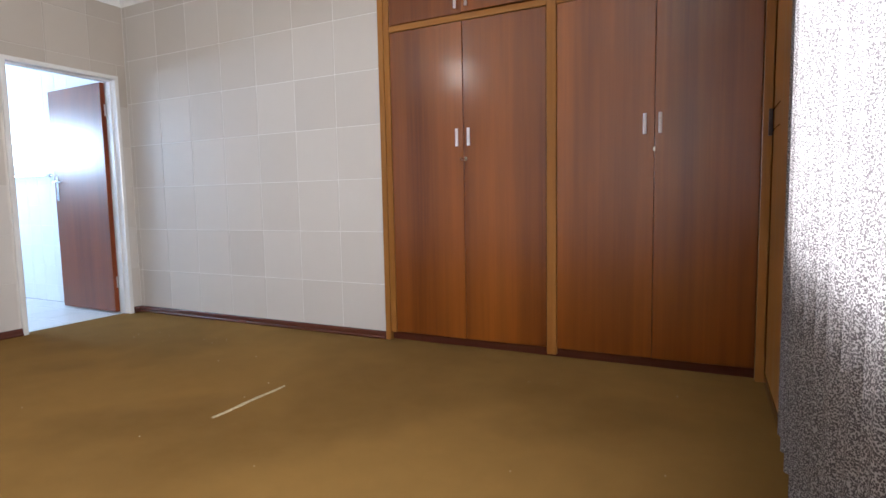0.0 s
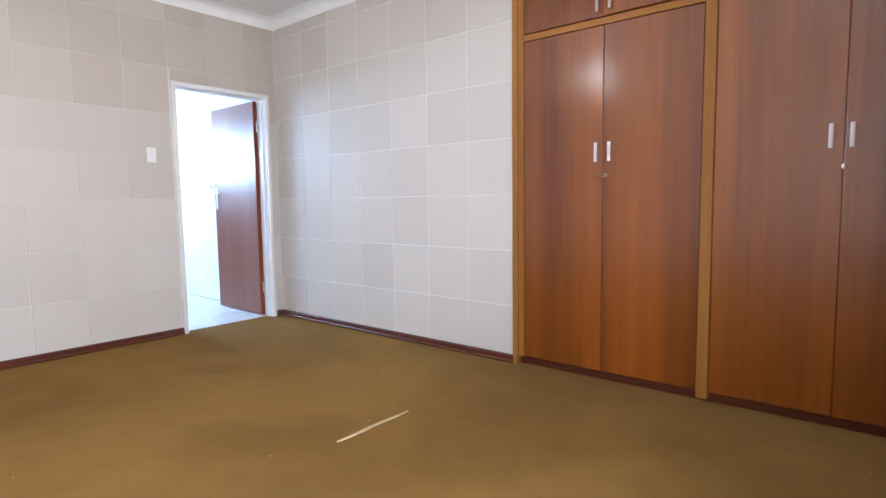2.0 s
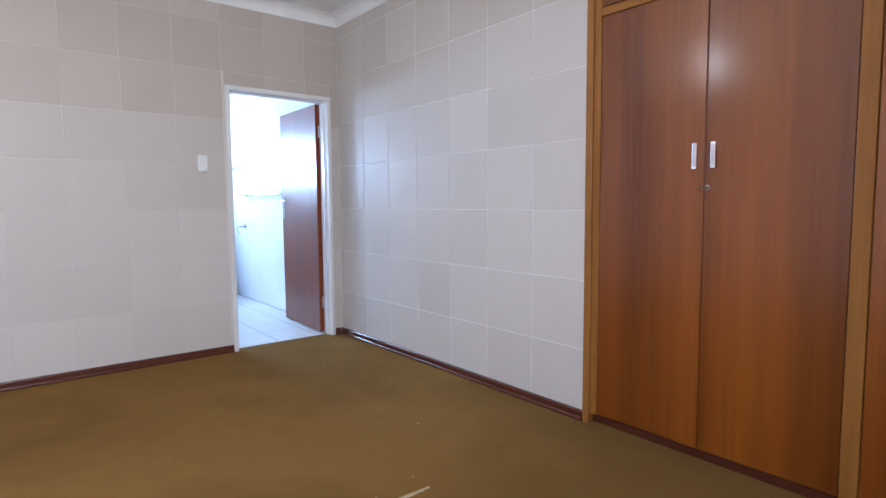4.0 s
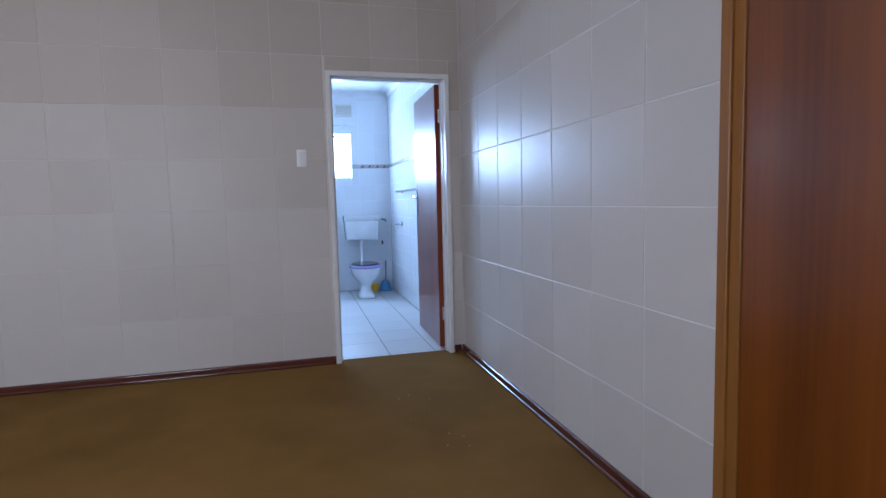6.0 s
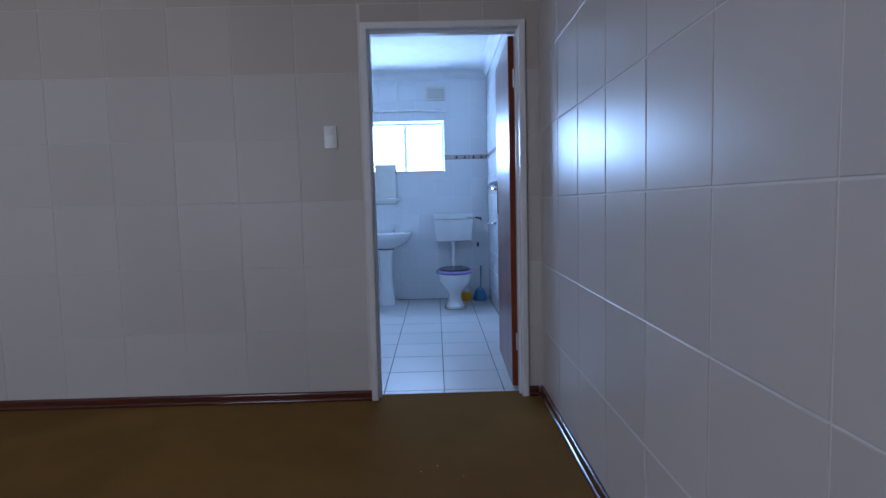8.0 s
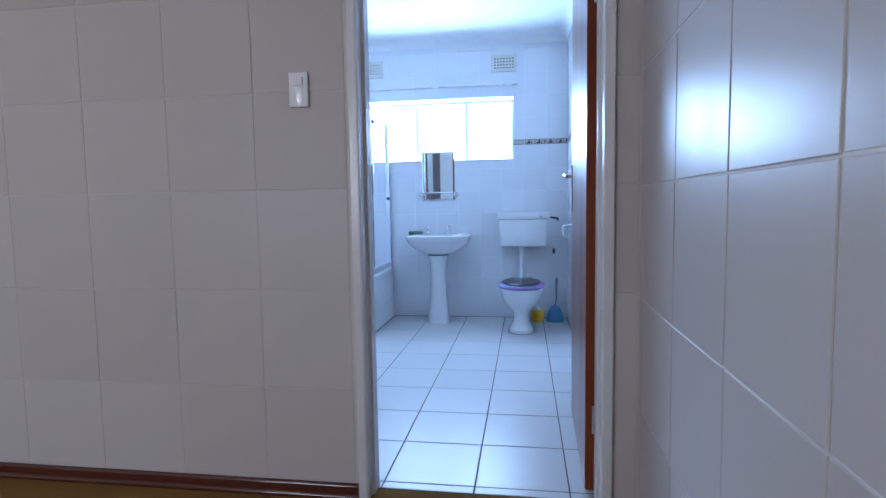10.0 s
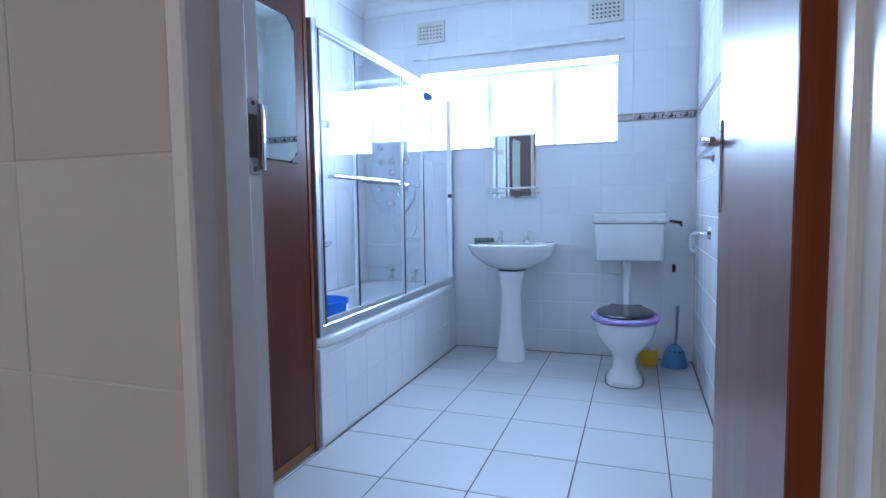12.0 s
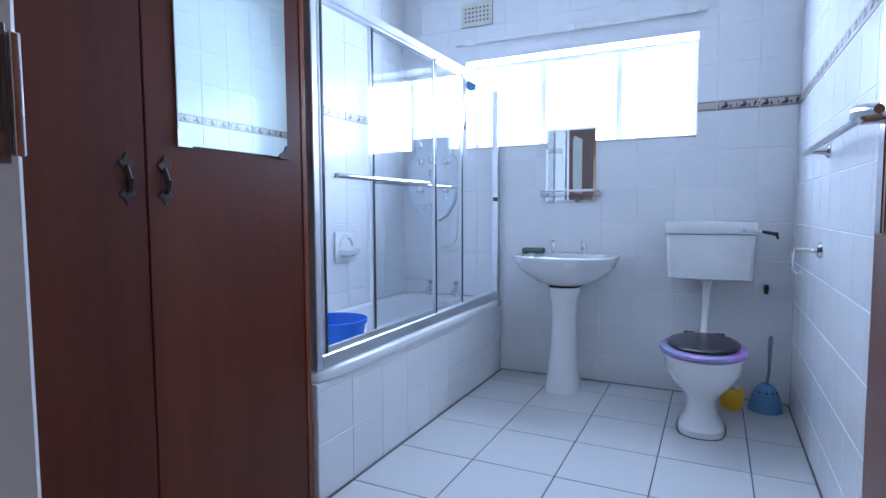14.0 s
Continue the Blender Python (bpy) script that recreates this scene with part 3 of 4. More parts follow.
steel_window("window_1", "x", EAST + 0.11, -3.60, 0.02, 0.78, 2.20, (-2.4, -1.2), "wide steel-framed window behind the spotted curtain")
bw = steel_window("window_2", "x", FARX - 0.18, MY0, MY1, MZ0, MZ1, (-0.445, 0.036), "high three-pane white steel window glowing with daylight")
part("window_sill", mesh_box(FARX - 0.16, FARX + 0.004, MY0 + 0.001, MY1 - 0.001, MZ0 + 0.0005, MZ0 + 0.012, 0.003, 1), TILE_BATH, bw, "white tiled sill")
for y in (-0.66, 0.26):
    st = part("stay", tube(bmesh.new(), [(FARX - 0.158, y - 0.13, MZ0 + 0.035), (FARX - 0.145, y, MZ0 + 0.045), (FARX - 0.148, y + 0.10, MZ0 + 0.04)], 0.005, 6), BRASSY, bw, "small casement stay")

# unseen lamp; form and place assumed from the highlight on the wardrobe doors
lamp = thing("pendant_lamp", (2.11, -1.5, CEILING), "lit white glass globe lamp hanging from the ceiling", "lamp")
part("rose", loft(bmesh.new(), [oval(2.11, -1.5, z, r, r, 20) for z, r in ((CEILING, 0.05), (CEILING - 0.015, 0.05), (CEILING - 0.03, 0.02))]), WHITEPLASTIC, lamp)
part("cord", tube(bmesh.new(), [(2.11, -1.5, CEILING - 0.03), (2.11, -1.5, 2.43)], 0.004, 8), WHITEPLASTIC, lamp)
part("globe", loft(bmesh.new(), [oval(2.11, -1.5, 2.33 + 0.10 * math.sin(radians(a)), 0.10 * math.cos(radians(a)), 0.10 * math.cos(radians(a)), 24) for a in range(-85, 86, 10)]), GLOBE, lamp, "glowing glass globe", True)


def light_switch():
    s = thing("light_switch", (0.004, -0.196, 1.476), "white plastic light switch on tiled wall", "switch")
    part("plate", mesh_box(0.0005, 0.010, -0.231, -0.161, 1.416, 1.536, 0.004), WHITEPLASTIC, s, smooth=True)
    bm = loft(bmesh.new(), [[(0.010, -0.213, z), (0.010, -0.179, z), (xx, -0.179, z), (xx, -0.213, z)] for z, xx in ((1.488, 0.0101), (1.489, 0.013), (1.516, 0.019), (1.517, 0.0101))])
    part("rocker", bm, WHITEPLASTIC, s)


light_switch()

# carpet damage and crumbs
rng = random.Random(5)
bm = bmesh.new()
pts = []
for i in range(25):
    t = i / 24
    w = 0.013 * (0.55 + 0.45 * math.sin(math.pi * t)) * rng.uniform(0.75, 1.2)
    c = Vector((2.667 + 0.003 * math.sin(9 * t), -0.573 + 0.469 * t, 0))
    pts.append([c + Vector((-w, 0, 0.0005)), c + Vector((-w * 0.4, 0, 0.005)), c + Vector((w * 0.4, 0, 0.005)), c + Vector((w, 0, 0.0005))])
loft(bm, pts, False, False, False)
solid("carpet_tear", bm, FRAY, "pale frayed tear in the brown carpet", "carpet tear")
bm = bmesh.new()
for i in range(26):
    x, y = (rng.uniform(1.5, 4.6), rng.uniform(-1.6, 0.85)) if i < 17 else (rng.uniform(0.8, 1.6), rng.uniform(0.2, 0.5))
    r = rng.uniform(0.0015, 0.004)
    loft(bm, [oval(x, y, z, r * k * rng.uniform(0.6, 1.6), r * k, 6) for z, k in ((0.0005, 1), (0.003, 0.6))])
solid("crumbs", bm, LINT, "pale crumbs and lint scattered over the carpet", "crumbs", kind="stuff")


# ---- bathroom ----
# the bathroom's things are set out in its own units; ROOM turns them into metres
FAR, BLEFT, BCEIL = -3.05, -1.37, 2.52
ROOM = Matrix.Translation((-0.145, -0.005, 0)) @ Matrix.Diagonal((1.035, 1.0232, 1.0267, 1))


def linen_cupboard():
    c = thing("linen_cupboard", (-0.67, -1.0, 0), "tall dark red-brown cupboard with two doors beside bathtub", "cupboard")
    F = -0.66
    part("carcass", mesh_box(-1.184, -0.003, BLEFT + 0.004, F - 0.022, 0.03, BCEIL - 0.004), DARKWOOD, c)
    part("plinth", mesh_box(-1.165, -0.003, F - 0.020, F - 0.004, 0.0, 0.042, 0.002, 1), PLINTH, c, "lighter worn timber plinth")
    part("edge_strip", mesh_box(-1.1885, -1.1665, F - 0.022, F + 0.002, 0.0, BCEIL - 0.004, 0.002, 1), DOOREDGE, c, "reddish timber edge strip")
    for x0, x1, hx in ((-0.606, -0.005, -0.557), (-1.163, -0.610, -0.656)):
        d = part("door", mesh_box(x0, x1, F - 0.020, F, 0.046, 2.30, 0.002, 1), DARKWOOD, c)
        h = part("handle", tube(bmesh.new(), [(hx, F + 0.004, 1.1411), (hx, F + 0.013, 1.11002), (hx - 0.001, F + 0.015, 1.1100), (hx, F + 0.013, 1.0848), (hx, F + 0.004, 1.0789)], [0.005, 0.006, 0.010, 0.006, 0.005]), IRON, d, "dark antique iron pull handle", True)
        for zc, s in ((1.1461, 1), (1.0739, -1)):
            prof = [(0, -0.024), (0.008, -0.018), (0.020, -0.004), (0.022, 0.004), (0.013, 0.012), (0.008, 0.014), (0.007, 0.022), (0, 0.034)]
            ring = [(q, r) for q, r in prof] + [(-q, r) for q, r in prof[-2:0:-1]]
            part("leaf_plate", loft(bmesh.new(), [[(hx + q * k, F + o, zc + s * r * k * 0.84) for q, r in ring] for o, k in ((0.0005, 1.0), (0.004, 0.8))]), IRON, h)
        part("top_door", mesh_box(x0, x1, F - 0.020, F, 2.306, BCEIL - 0.008, 0.002, 1), DARKWOOD, c)
    m = thing("cupboard_mirror", (-0.89, F + 0.005, 1.198), "frameless mirror with corner clips on cupboard door", "mirror")
    part("glass", mesh_box(-1.092, -0.694, F + 0.003, F + 0.008, 1.202, 1.745, 0.002, 1), MIRROR_GREEN, m, "silvered mirror glass")
    for x, z, sx, sz in ((-1.092, 1.202, 1, 1), (-0.694, 1.202, -1, 1), (-1.092, 1.745, 1, -1), (-0.694, 1.745, -1, -1)):
        e = [(-0.004, -0.004), (0.042, -0.004), (0.034, 0.010), (0.018, 0.018), (0.010, 0.034), (-0.004, 0.042)]
        part("corner_clip", loft(bmesh.new(), [[(x + sx * q, F + o, z + sz * r) for q, r in e] for o in (0.001, 0.011)]), CHROME if sx < 0 else IRON, m, "small metal corner clip")


linen_cupboard()

BX0, BX1, BY0, BY1, BZ = -1.213, FAR + 0.002, -0.652, BLEFT + 0.002, 0.47


def bathtub():
    b = thing("bathtub", (-2.17, -1.0, 0), "white built-in bathtub with white tiled front", "bathtub")
    part("apron", mesh_box(BX1, BX0, BY0 - 0.05, BY0 - 0.004, 0.0, BZ - 0.045), GROUT_BATH, b)
    part("end_panel", mesh_box(BX0 - 0.05, BX0 - 0.002, BY1, BY0 - 0.052, 0.0, BZ - 0.045), GROUT_BATH, b)
    cx, cy = (BX0 + BX1) / 2, (BY0 + BY1) / 2
    hx, hy = (BX0 - BX1) / 2, (BY0 - BY1) / 2
    rings = [oval(cx, cy, z, hx - a, hy - a, 56, p) for z, a, p in ((BZ - 0.045, 0.02, 12), (BZ - 0.042, -0.008, 14), (BZ - 0.025, -0.012, 14), (BZ - 0.008, -0.008, 14), (BZ, 0.004, 12))]
    rings += [oval(cx, cy, z, hx - a, hy - c, 56, p) for z, a, c, p in ((BZ + 0.001, 0.065, 0.055, 7), (BZ - 0.008, 0.085, 0.07, 6), (BZ - 0.10, 0.11, 0.09, 5), (0.20, 0.20, 0.13, 4), (0.14, 0.30, 0.19, 3.5))]
    part("tub", loft(bmesh.new(), rings, True, False, True), ENAMEL, b, "glossy white enamel tub with rolled rim", True)
    part("overflow", loft(bmesh.new(), [[(FAR + 0.128 + h, -1.01 + 0.035 * math.cos(a * math.pi / 8), 0.40 + 0.035 * math.sin(a * math.pi / 8)) for a in range(16)] for h in (-0.03, 0.0)]), CHROME, b, "round chrome overflow", True)
    for y in (-1.145, -0.955):
        t = part("tap", loft(bmesh.new(), [oval(FAR + 0.05, y, z, r, r, 14) for z, r in ((BZ, 0.024), (BZ + 0.01, 0.022), (BZ + 0.02, 0.013), (BZ + 0.055, 0.012), (BZ + 0.065, 0.018), (BZ + 0.08, 0.016), (BZ + 0.085, 0.006))]), CHROME, b, "chrome pillar tap", True)
        part("spout", tube(bmesh.new(), [(FAR + 0.05, y, BZ + 0.035), (FAR + 0.10, y, BZ + 0.04), (FAR + 0.125, y, BZ + 0.02)], [0.010, 0.010, 0.009]), CHROME, t, "", True)
        for a in (0, 90):
            u = Vector((math.cos(radians(a)), math.sin(radians(a)), 0)) * 0.026
            part("cross_handle", tube(bmesh.new(), [Vector((FAR + 0.05, y, BZ + 0.092)) - u, Vector((FAR + 0.05, y, BZ + 0.092)) + u], 0.006, 8), CHROME, t, "", True)


bathtub()


def shower_screen():
    s = thing("shower_screen", (-2.15, -0.68, BZ), "aluminium-framed sliding glass shower screen on bathtub rim", "shower screen")
    Y = -0.685
    part("post", mesh_box(-1.252, -1.222, Y - 0.03, Y + 0.028, BZ + 0.004, 1.80, 0.003, 1), ALU, s, "brushed aluminium post")
    post = part("post", mesh_box(-3.030, -3.004, Y - 0.018, Y + 0.020, BZ + 0.004, 1.80, 0.003, 1), ALU, s, "pale satin aluminium end post")
    part("seal", mesh_box(-3.0375, -3.0305, Y - 0.012, Y + 0.018, BZ + 0.004, 1.79), SEALBLACK, post, "dark rubber seal")
    part("clip", mesh_box(-3.004, -2.999, Y - 0.008, Y + 0.022, 1.09, 1.115), BLACK, post)
    for z in (0.72, 1.30, 1.55):
        part("screw", loft(bmesh.new(), [[(-3.017 + 0.005 * math.cos(a * math.pi / 4), Y + 0.020 + h, z + 0.005 * math.sin(a * math.pi / 4)) for a in range(8)] for h in (0, 0.001)]), BLACK, post)
    part("bottom_track", mesh_box(-3.003, -1.253, Y - 0.03, Y + 0.026, BZ + 0.004, BZ + 0.05, 0.004, 1), ALU, s, "aluminium bottom track")
    part("top_track", mesh_box(-3.003, -1.253, Y - 0.03, Y + 0.028, 1.772, 1.805, 0.004, 1), ALU, s, "bright aluminium top track")
    for x0, x1, y, dark in ((-2.145, -1.270, Y + 0.012, 1), (-2.50, -1.615, Y - 0.006, 1)):
        p = part("sliding_panel", mesh_box(x0 + 0.014, x1 - 0.014, y - 0.0025, y + 0.0025, BZ + 0.055, 1.768), GLASS, s, "clear glass sliding panel")
        p.visible_shadow = False
        for x in (x0, x1 - 0.010) if x0 > -2.9 else (x1 - 0.010,):
            e = part("panel_edge", mesh_box(x, x + 0.010, y - 0.007, y + 0.007, BZ + 0.05, 1.771, 0.002, 1), ALU, p)
            part("seal", mesh_box(x - 0.010, x - 0.0005, y - 0.005, y + 0.0095, BZ + 0.05, 1.771), SEALBLACK, e, "dark rubber seal")
        part("panel_bottom", mesh_box(x0 + 0.016, x1 - 0.016, y - 0.006, y + 0.006, BZ + 0.05, BZ + 0.072), ALU, p)
        part("panel_top", mesh_box(x0 + 0.016, x1 - 0.016, y - 0.006, y + 0.006, 1.762, 1.771), ALU, p)
    for x0, x1, y, z in ((-2.00, -1.318, Y + 0.052, 1.159), (-2.505, -1.70, Y - 0.055, 1.158)):
        b = part("towel_bar", tube(bmesh.new(), [(x0, y, z), (x1, y, z)], 0.010, 12), CHROME, s, "chrome towel bar handle", True)
        for x in (x0 + 0.03, x1 - 0.03):
            part("bar_mount", tube(bmesh.new(), [(x, y, z), (x, y + (-0.040 if y > Y else 0.040), z)], 0.008, 10), CHROME, b, "", True)


shower_screen()


def shower_set():
    s = thing("shower_set", (FAR + 0.03, -1.14, 0.9), "blue-grey acrylic shower panel with jets, hose and head", "shower")
    half = [(0.1335, 1.516), (0.1335, 1.405), (0.165, 1.385), (0.185, 1.34), (0.188, 1.20), (0.165, 1.09), (0.105, 1.00), (0.04, 0.962)]
    out = [(q, z) for q, z in half] + [(-q, z) for q, z in reversed(half)]
    part("panel", loft(bmesh.new(), [[(FAR + o, -1.1365 + q * k, z) for q, z in out] for o, k in ((0.0, 1.0), (0.03, 1.0), (0.038, 0.93))]), ACRYLIC, s)
    for y, z in ((-1.225, 1.47), (-1.225, 1.36), (-1.024, 1.355), (-1.132, 1.37), (-1.132, 1.285), (-1.225, 1.17), (-1.03, 1.17)):
        j = part("jet", loft(bmesh.new(), [[(FAR + 0.036 + o, y + r * math.cos(a * math.pi / 8), z + r * math.sin(a * math.pi / 8)) for a in range(16)] for o, r in ((0.0, 0.026), (0.010, 0.025), (0.016, 0.016), (0.024, 0.012), (0.026, 0.004))]), CHROME, s, "round chrome body jet", True)
    part("diverter", tube(bmesh.new(), [(FAR + 0.036, -1.138, 1.055), (FAR + 0.075, -1.138, 1.055)], [0.026, 0.020], 14), CHROME, s, "", True)
    hose = [(FAR + 0.05, -1.138, 1.035)] + [Vector((FAR + 0.07, -1.035, 0.90)) + Vector((0, 0.10 * math.sin(radians(a)), -0.11 * math.cos(radians(a)))) for a in range(-80, 91, 17)] + [Vector((FAR + 0.06, -0.932, 1.11)), Vector((FAR + 0.05, -0.925, 1.40)), Vector((FAR + 0.03, -0.90, 1.78))]
    part("hose", tube(bmesh.new(), hose, 0.008, 8), ALU, s, "ribbed metal shower hose", True)
    part("arm", tube(bmesh.new(), [(FAR + 0.001, -0.86, 1.84), (-2.97, -0.83, 1.845), (-2.905, -0.795, 1.822)], 0.010), CHROME, s, "chrome wall arm", True)
    d = Vector((0.80, 0.25, -0.50)).normalized()
    c = Vector((-2.905, -0.795, 1.822))
    hd = part("head", tube(bmesh.new(), [c, c + d * 0.02, c + d * 0.05, c + d * 0.062], [0.013, 0.018, 0.036, 0.034], 18), CHROME, s, "chrome shower head", True)
    part("face", tube(bmesh.new(), [c + d * 0.0622, c + d * 0.067], [0.031, 0.029], 18), BLUEBRUSH, hd, "blue spray face")


shower_set()


def soap_dish():
    s = thing("soap_dish", (-2.345, BLEFT + 0.01, 0.81), "white ceramic soap dish set in the tiled wall", "soap dish")
    part("back", mesh_box(-2.442, -2.248, BLEFT + 0.001, BLEFT + 0.014, 0.735, 0.912, 0.004), CERAMIC, s, smooth=True)
    rings = [[(-2.345 + 0.07 * math.cos(a) * k, BLEFT + 0.014 + dd * max(0.05, math.sin(a)), z) for a in [math.pi * i / 14 for i in range(15)]] for z, dd, k in ((0.768, 0.04, 0.7), (0.783, 0.075, 0.95), (0.808, 0.085, 1.0), (0.811, 0.070, 0.86), (0.789, 0.055, 0.75))]
    part("tray", loft(bmesh.new(), rings, True, True, True), CERAMIC, s, "", True)
    part("hood", loft(bmesh.new(), [[(-2.345 + 0.07 * math.cos(a) * k, BLEFT + 0.014 + o, 0.828 + 0.066 * math.sin(a) * k) for a in [math.pi * i / 12 for i in range(13)]] for o, k in ((0.0, 1.0), (0.012, 0.95), (0.012, 0.75), (0.0, 0.7))], False, False, False), CERAMIC, s, "", True)


soap_dish()


def bucket():
    b = thing("bucket", (-1.76, -1.0, 0.14), "blue plastic bucket standing inside the bathtub", "bucket")
    cx, cy = -1.76, -1.0
    out = [oval(cx, cy, z, r, r, 28) for z, r in ((0.142, 0.098), (0.42, 0.134), (0.515, 0.145), (0.517, 0.154), (0.535, 0.155), (0.537, 0.147), (0.52, 0.141), (0.16, 0.09))]
    part("body", loft(bmesh.new(), out), BLUE, b, "", True)
    h = part("bail", tube(bmesh.new(), arc((cx, cy, 0.50), 0.153, 0, 180, 16, (0.6, -0.75, 0), (0.55, 0.45, -0.55)), 0.003, 6), ALU, b, "thin wire bail", True)
    g = Vector((cx, cy, 0.50)) + 0.153 * Vector((0.55, 0.45, -0.55))
    part("grip", tube(bmesh.new(), [g - Vector((0.03, -0.04, 0)), g + Vector((0.03, -0.04, 0))], 0.009, 10), WHITEPLASTIC, h, "white plastic grip", True)


bucket()


def pillar_tap(parent, x, y, z):
    t = part("tap", loft(bmesh.new(), [oval(x, y, z + h, r, r, 14) for h, r in ((0, 0.021), (0.006, 0.020), (0.012, 0.012), (0.045, 0.011), (0.052, 0.014), (0.060, 0.012), (0.066, 0.006))]), CHROME, parent, "chrome pillar tap", True)
    part("spout", tube(bmesh.new(), [(x, y, z + 0.028), (x + 0.05, y, z + 0.034), (x + 0.075, y, z + 0.018)], [0.009, 0.009, 0.008]), CHROME, t, "", True)
    for a in (20, 110):
        u = Vector((math.cos(radians(a)), math.sin(radians(a)), 0)) * 0.022
        part("cross_handle", tube(bmesh.new(), [Vector((x, y, z + 0.070)) - u, Vector((x, y, z + 0.070)) + u], 0.0055, 8), CHROME, t, "", True)


def basin():
    s = thing("washbasin", (-2.85, -0.17, 0), "white ceramic pedestal washbasin against the tiled wall", "washbasin")
    cy = -0.190
    W = FAR + 0.003
    outer = [oval(cx, cy, z, rx, ry * 0.99, 40, p, W) for z, cx, rx, ry, p in (
        (0.618, -2.90, 0.13, 0.095, 2.6), (0.64, -2.90, 0.17, 0.165, 2.6), (0.68, -2.90, 0.22, 0.230, 2.7), (0.72, -2.89, 0.247, 0.270, 2.9), (0.755, -2.88, 0.255, 0.283, 3.0), (0.775, -2.88, 0.262, 0.292, 3.2), (0.788, -2.88, 0.262, 0.292, 3.2), (0.793, -2.88, 0.255, 0.286, 3.2))]
    inner = [oval(cx, cy, z, rx, ry * 0.99, 40, p, -2.985) for z, cx, rx, ry, p in ((0.792, -2.84, 0.19, 0.235, 2.6), (0.785, -2.84, 0.182, 0.228, 2.5), (0.73, -2.84, 0.15, 0.19, 2.3), (0.68, -2.84, 0.09, 0.11, 2.0), (0.665, -2.84, 0.03, 0.03, 2.0))]
    part("bowl", loft(bmesh.new(), [[(x, y, z - 0.018) for x, y, z in r] for r in outer + inner]), CERAMIC, s, "", True)
    ped = [oval(cx, cy, z, rx, ry, 32, p) for z, cx, rx, ry, p in (
        (0.001, -2.82, 0.115, 0.097, 3), (0.03, -2.82, 0.112, 0.095, 3), (0.10, -2.825, 0.098, 0.085, 2.8), (0.25, -2.835, 0.085, 0.073, 2.6), (0.42, -2.84, 0.082, 0.068, 2.5), (0.52, -2.845, 0.09, 0.075, 2.5), (0.575, -2.85, 0.10, 0.088, 2.6), (0.594, -2.85, 0.104, 0.092, 2.6))]
    part("pedestal", loft(bmesh.new(), ped), CERAMIC, s, "waisted white ceramic pedestal", True)
    part("gap", loft(bmesh.new(), [oval(-2.855, cy, z, 0.094, 0.084, 24, 2.6) for z in (0.594, 0.604)]), DARKHOLE, s, "dark joint under the bowl")
    for y in (-0.298, -0.114):
        pillar_tap(s, -2.985, y, 0.774)
    k = thing("soap_bar", (-2.955, -0.418, 0.775), "dark green sponge lying on the washbasin rim", "sponge")
    part("sponge", mesh_box(-2.985, -2.925, -0.478, -0.345, 0.776, 0.804, 0.008), SPONGE, k, smooth=True)


basin()


def wall_mirror():
    m = thing("bathroom_mirror", (FAR + 0.01, -0.213, 1.08), "narrow frameless mirror on the wall above washbasin", "mirror")
    bm = loft(bmesh.new(), [[(FAR + o, -0.213 + s * (0.151 - k), z) for s, z in ((-1, 1.078 + k), (1, 1.078 + k), (1, 1.522 - k), (-1, 1.522 - k))] for o, k in ((0.002, 0.0), (0.0055, 0.0), (0.009, 0.014))])
    part("glass", bm, MIRROR, m, "silvered mirror glass")
    s = thing("glass_shelf", (FAR + 0.06, -0.207, 1.13), "small glass shelf with chrome rail before mirror", "shelf")
    p = part("shelf_plate", mesh_box(FAR + 0.011, FAR + 0.105, -0.369, -0.051, 1.112, 1.118, 0.001, 1), GLASS, s)
    part("rail", tube(bmesh.new(), [(FAR + 0.012, -0.375, 1.148), (FAR + 0.10, -0.375, 1.148), (FAR + 0.108, -0.367, 1.148), (FAR + 0.108, -0.055, 1.148), (FAR + 0.10, -0.047, 1.148), (FAR + 0.012, -0.047, 1.148)], 0.004, 8), CHROME, s, "thin chrome gallery rail", True)
    for y in (-0.374, -0.048):
        part("bracket", tube(bmesh.new(), [(FAR + 0.001, y, 1.128), (FAR + 0.022, y, 1.128)], 0.022, 14), CHROME, s, "round chrome bracket", True)


wall_mirror()


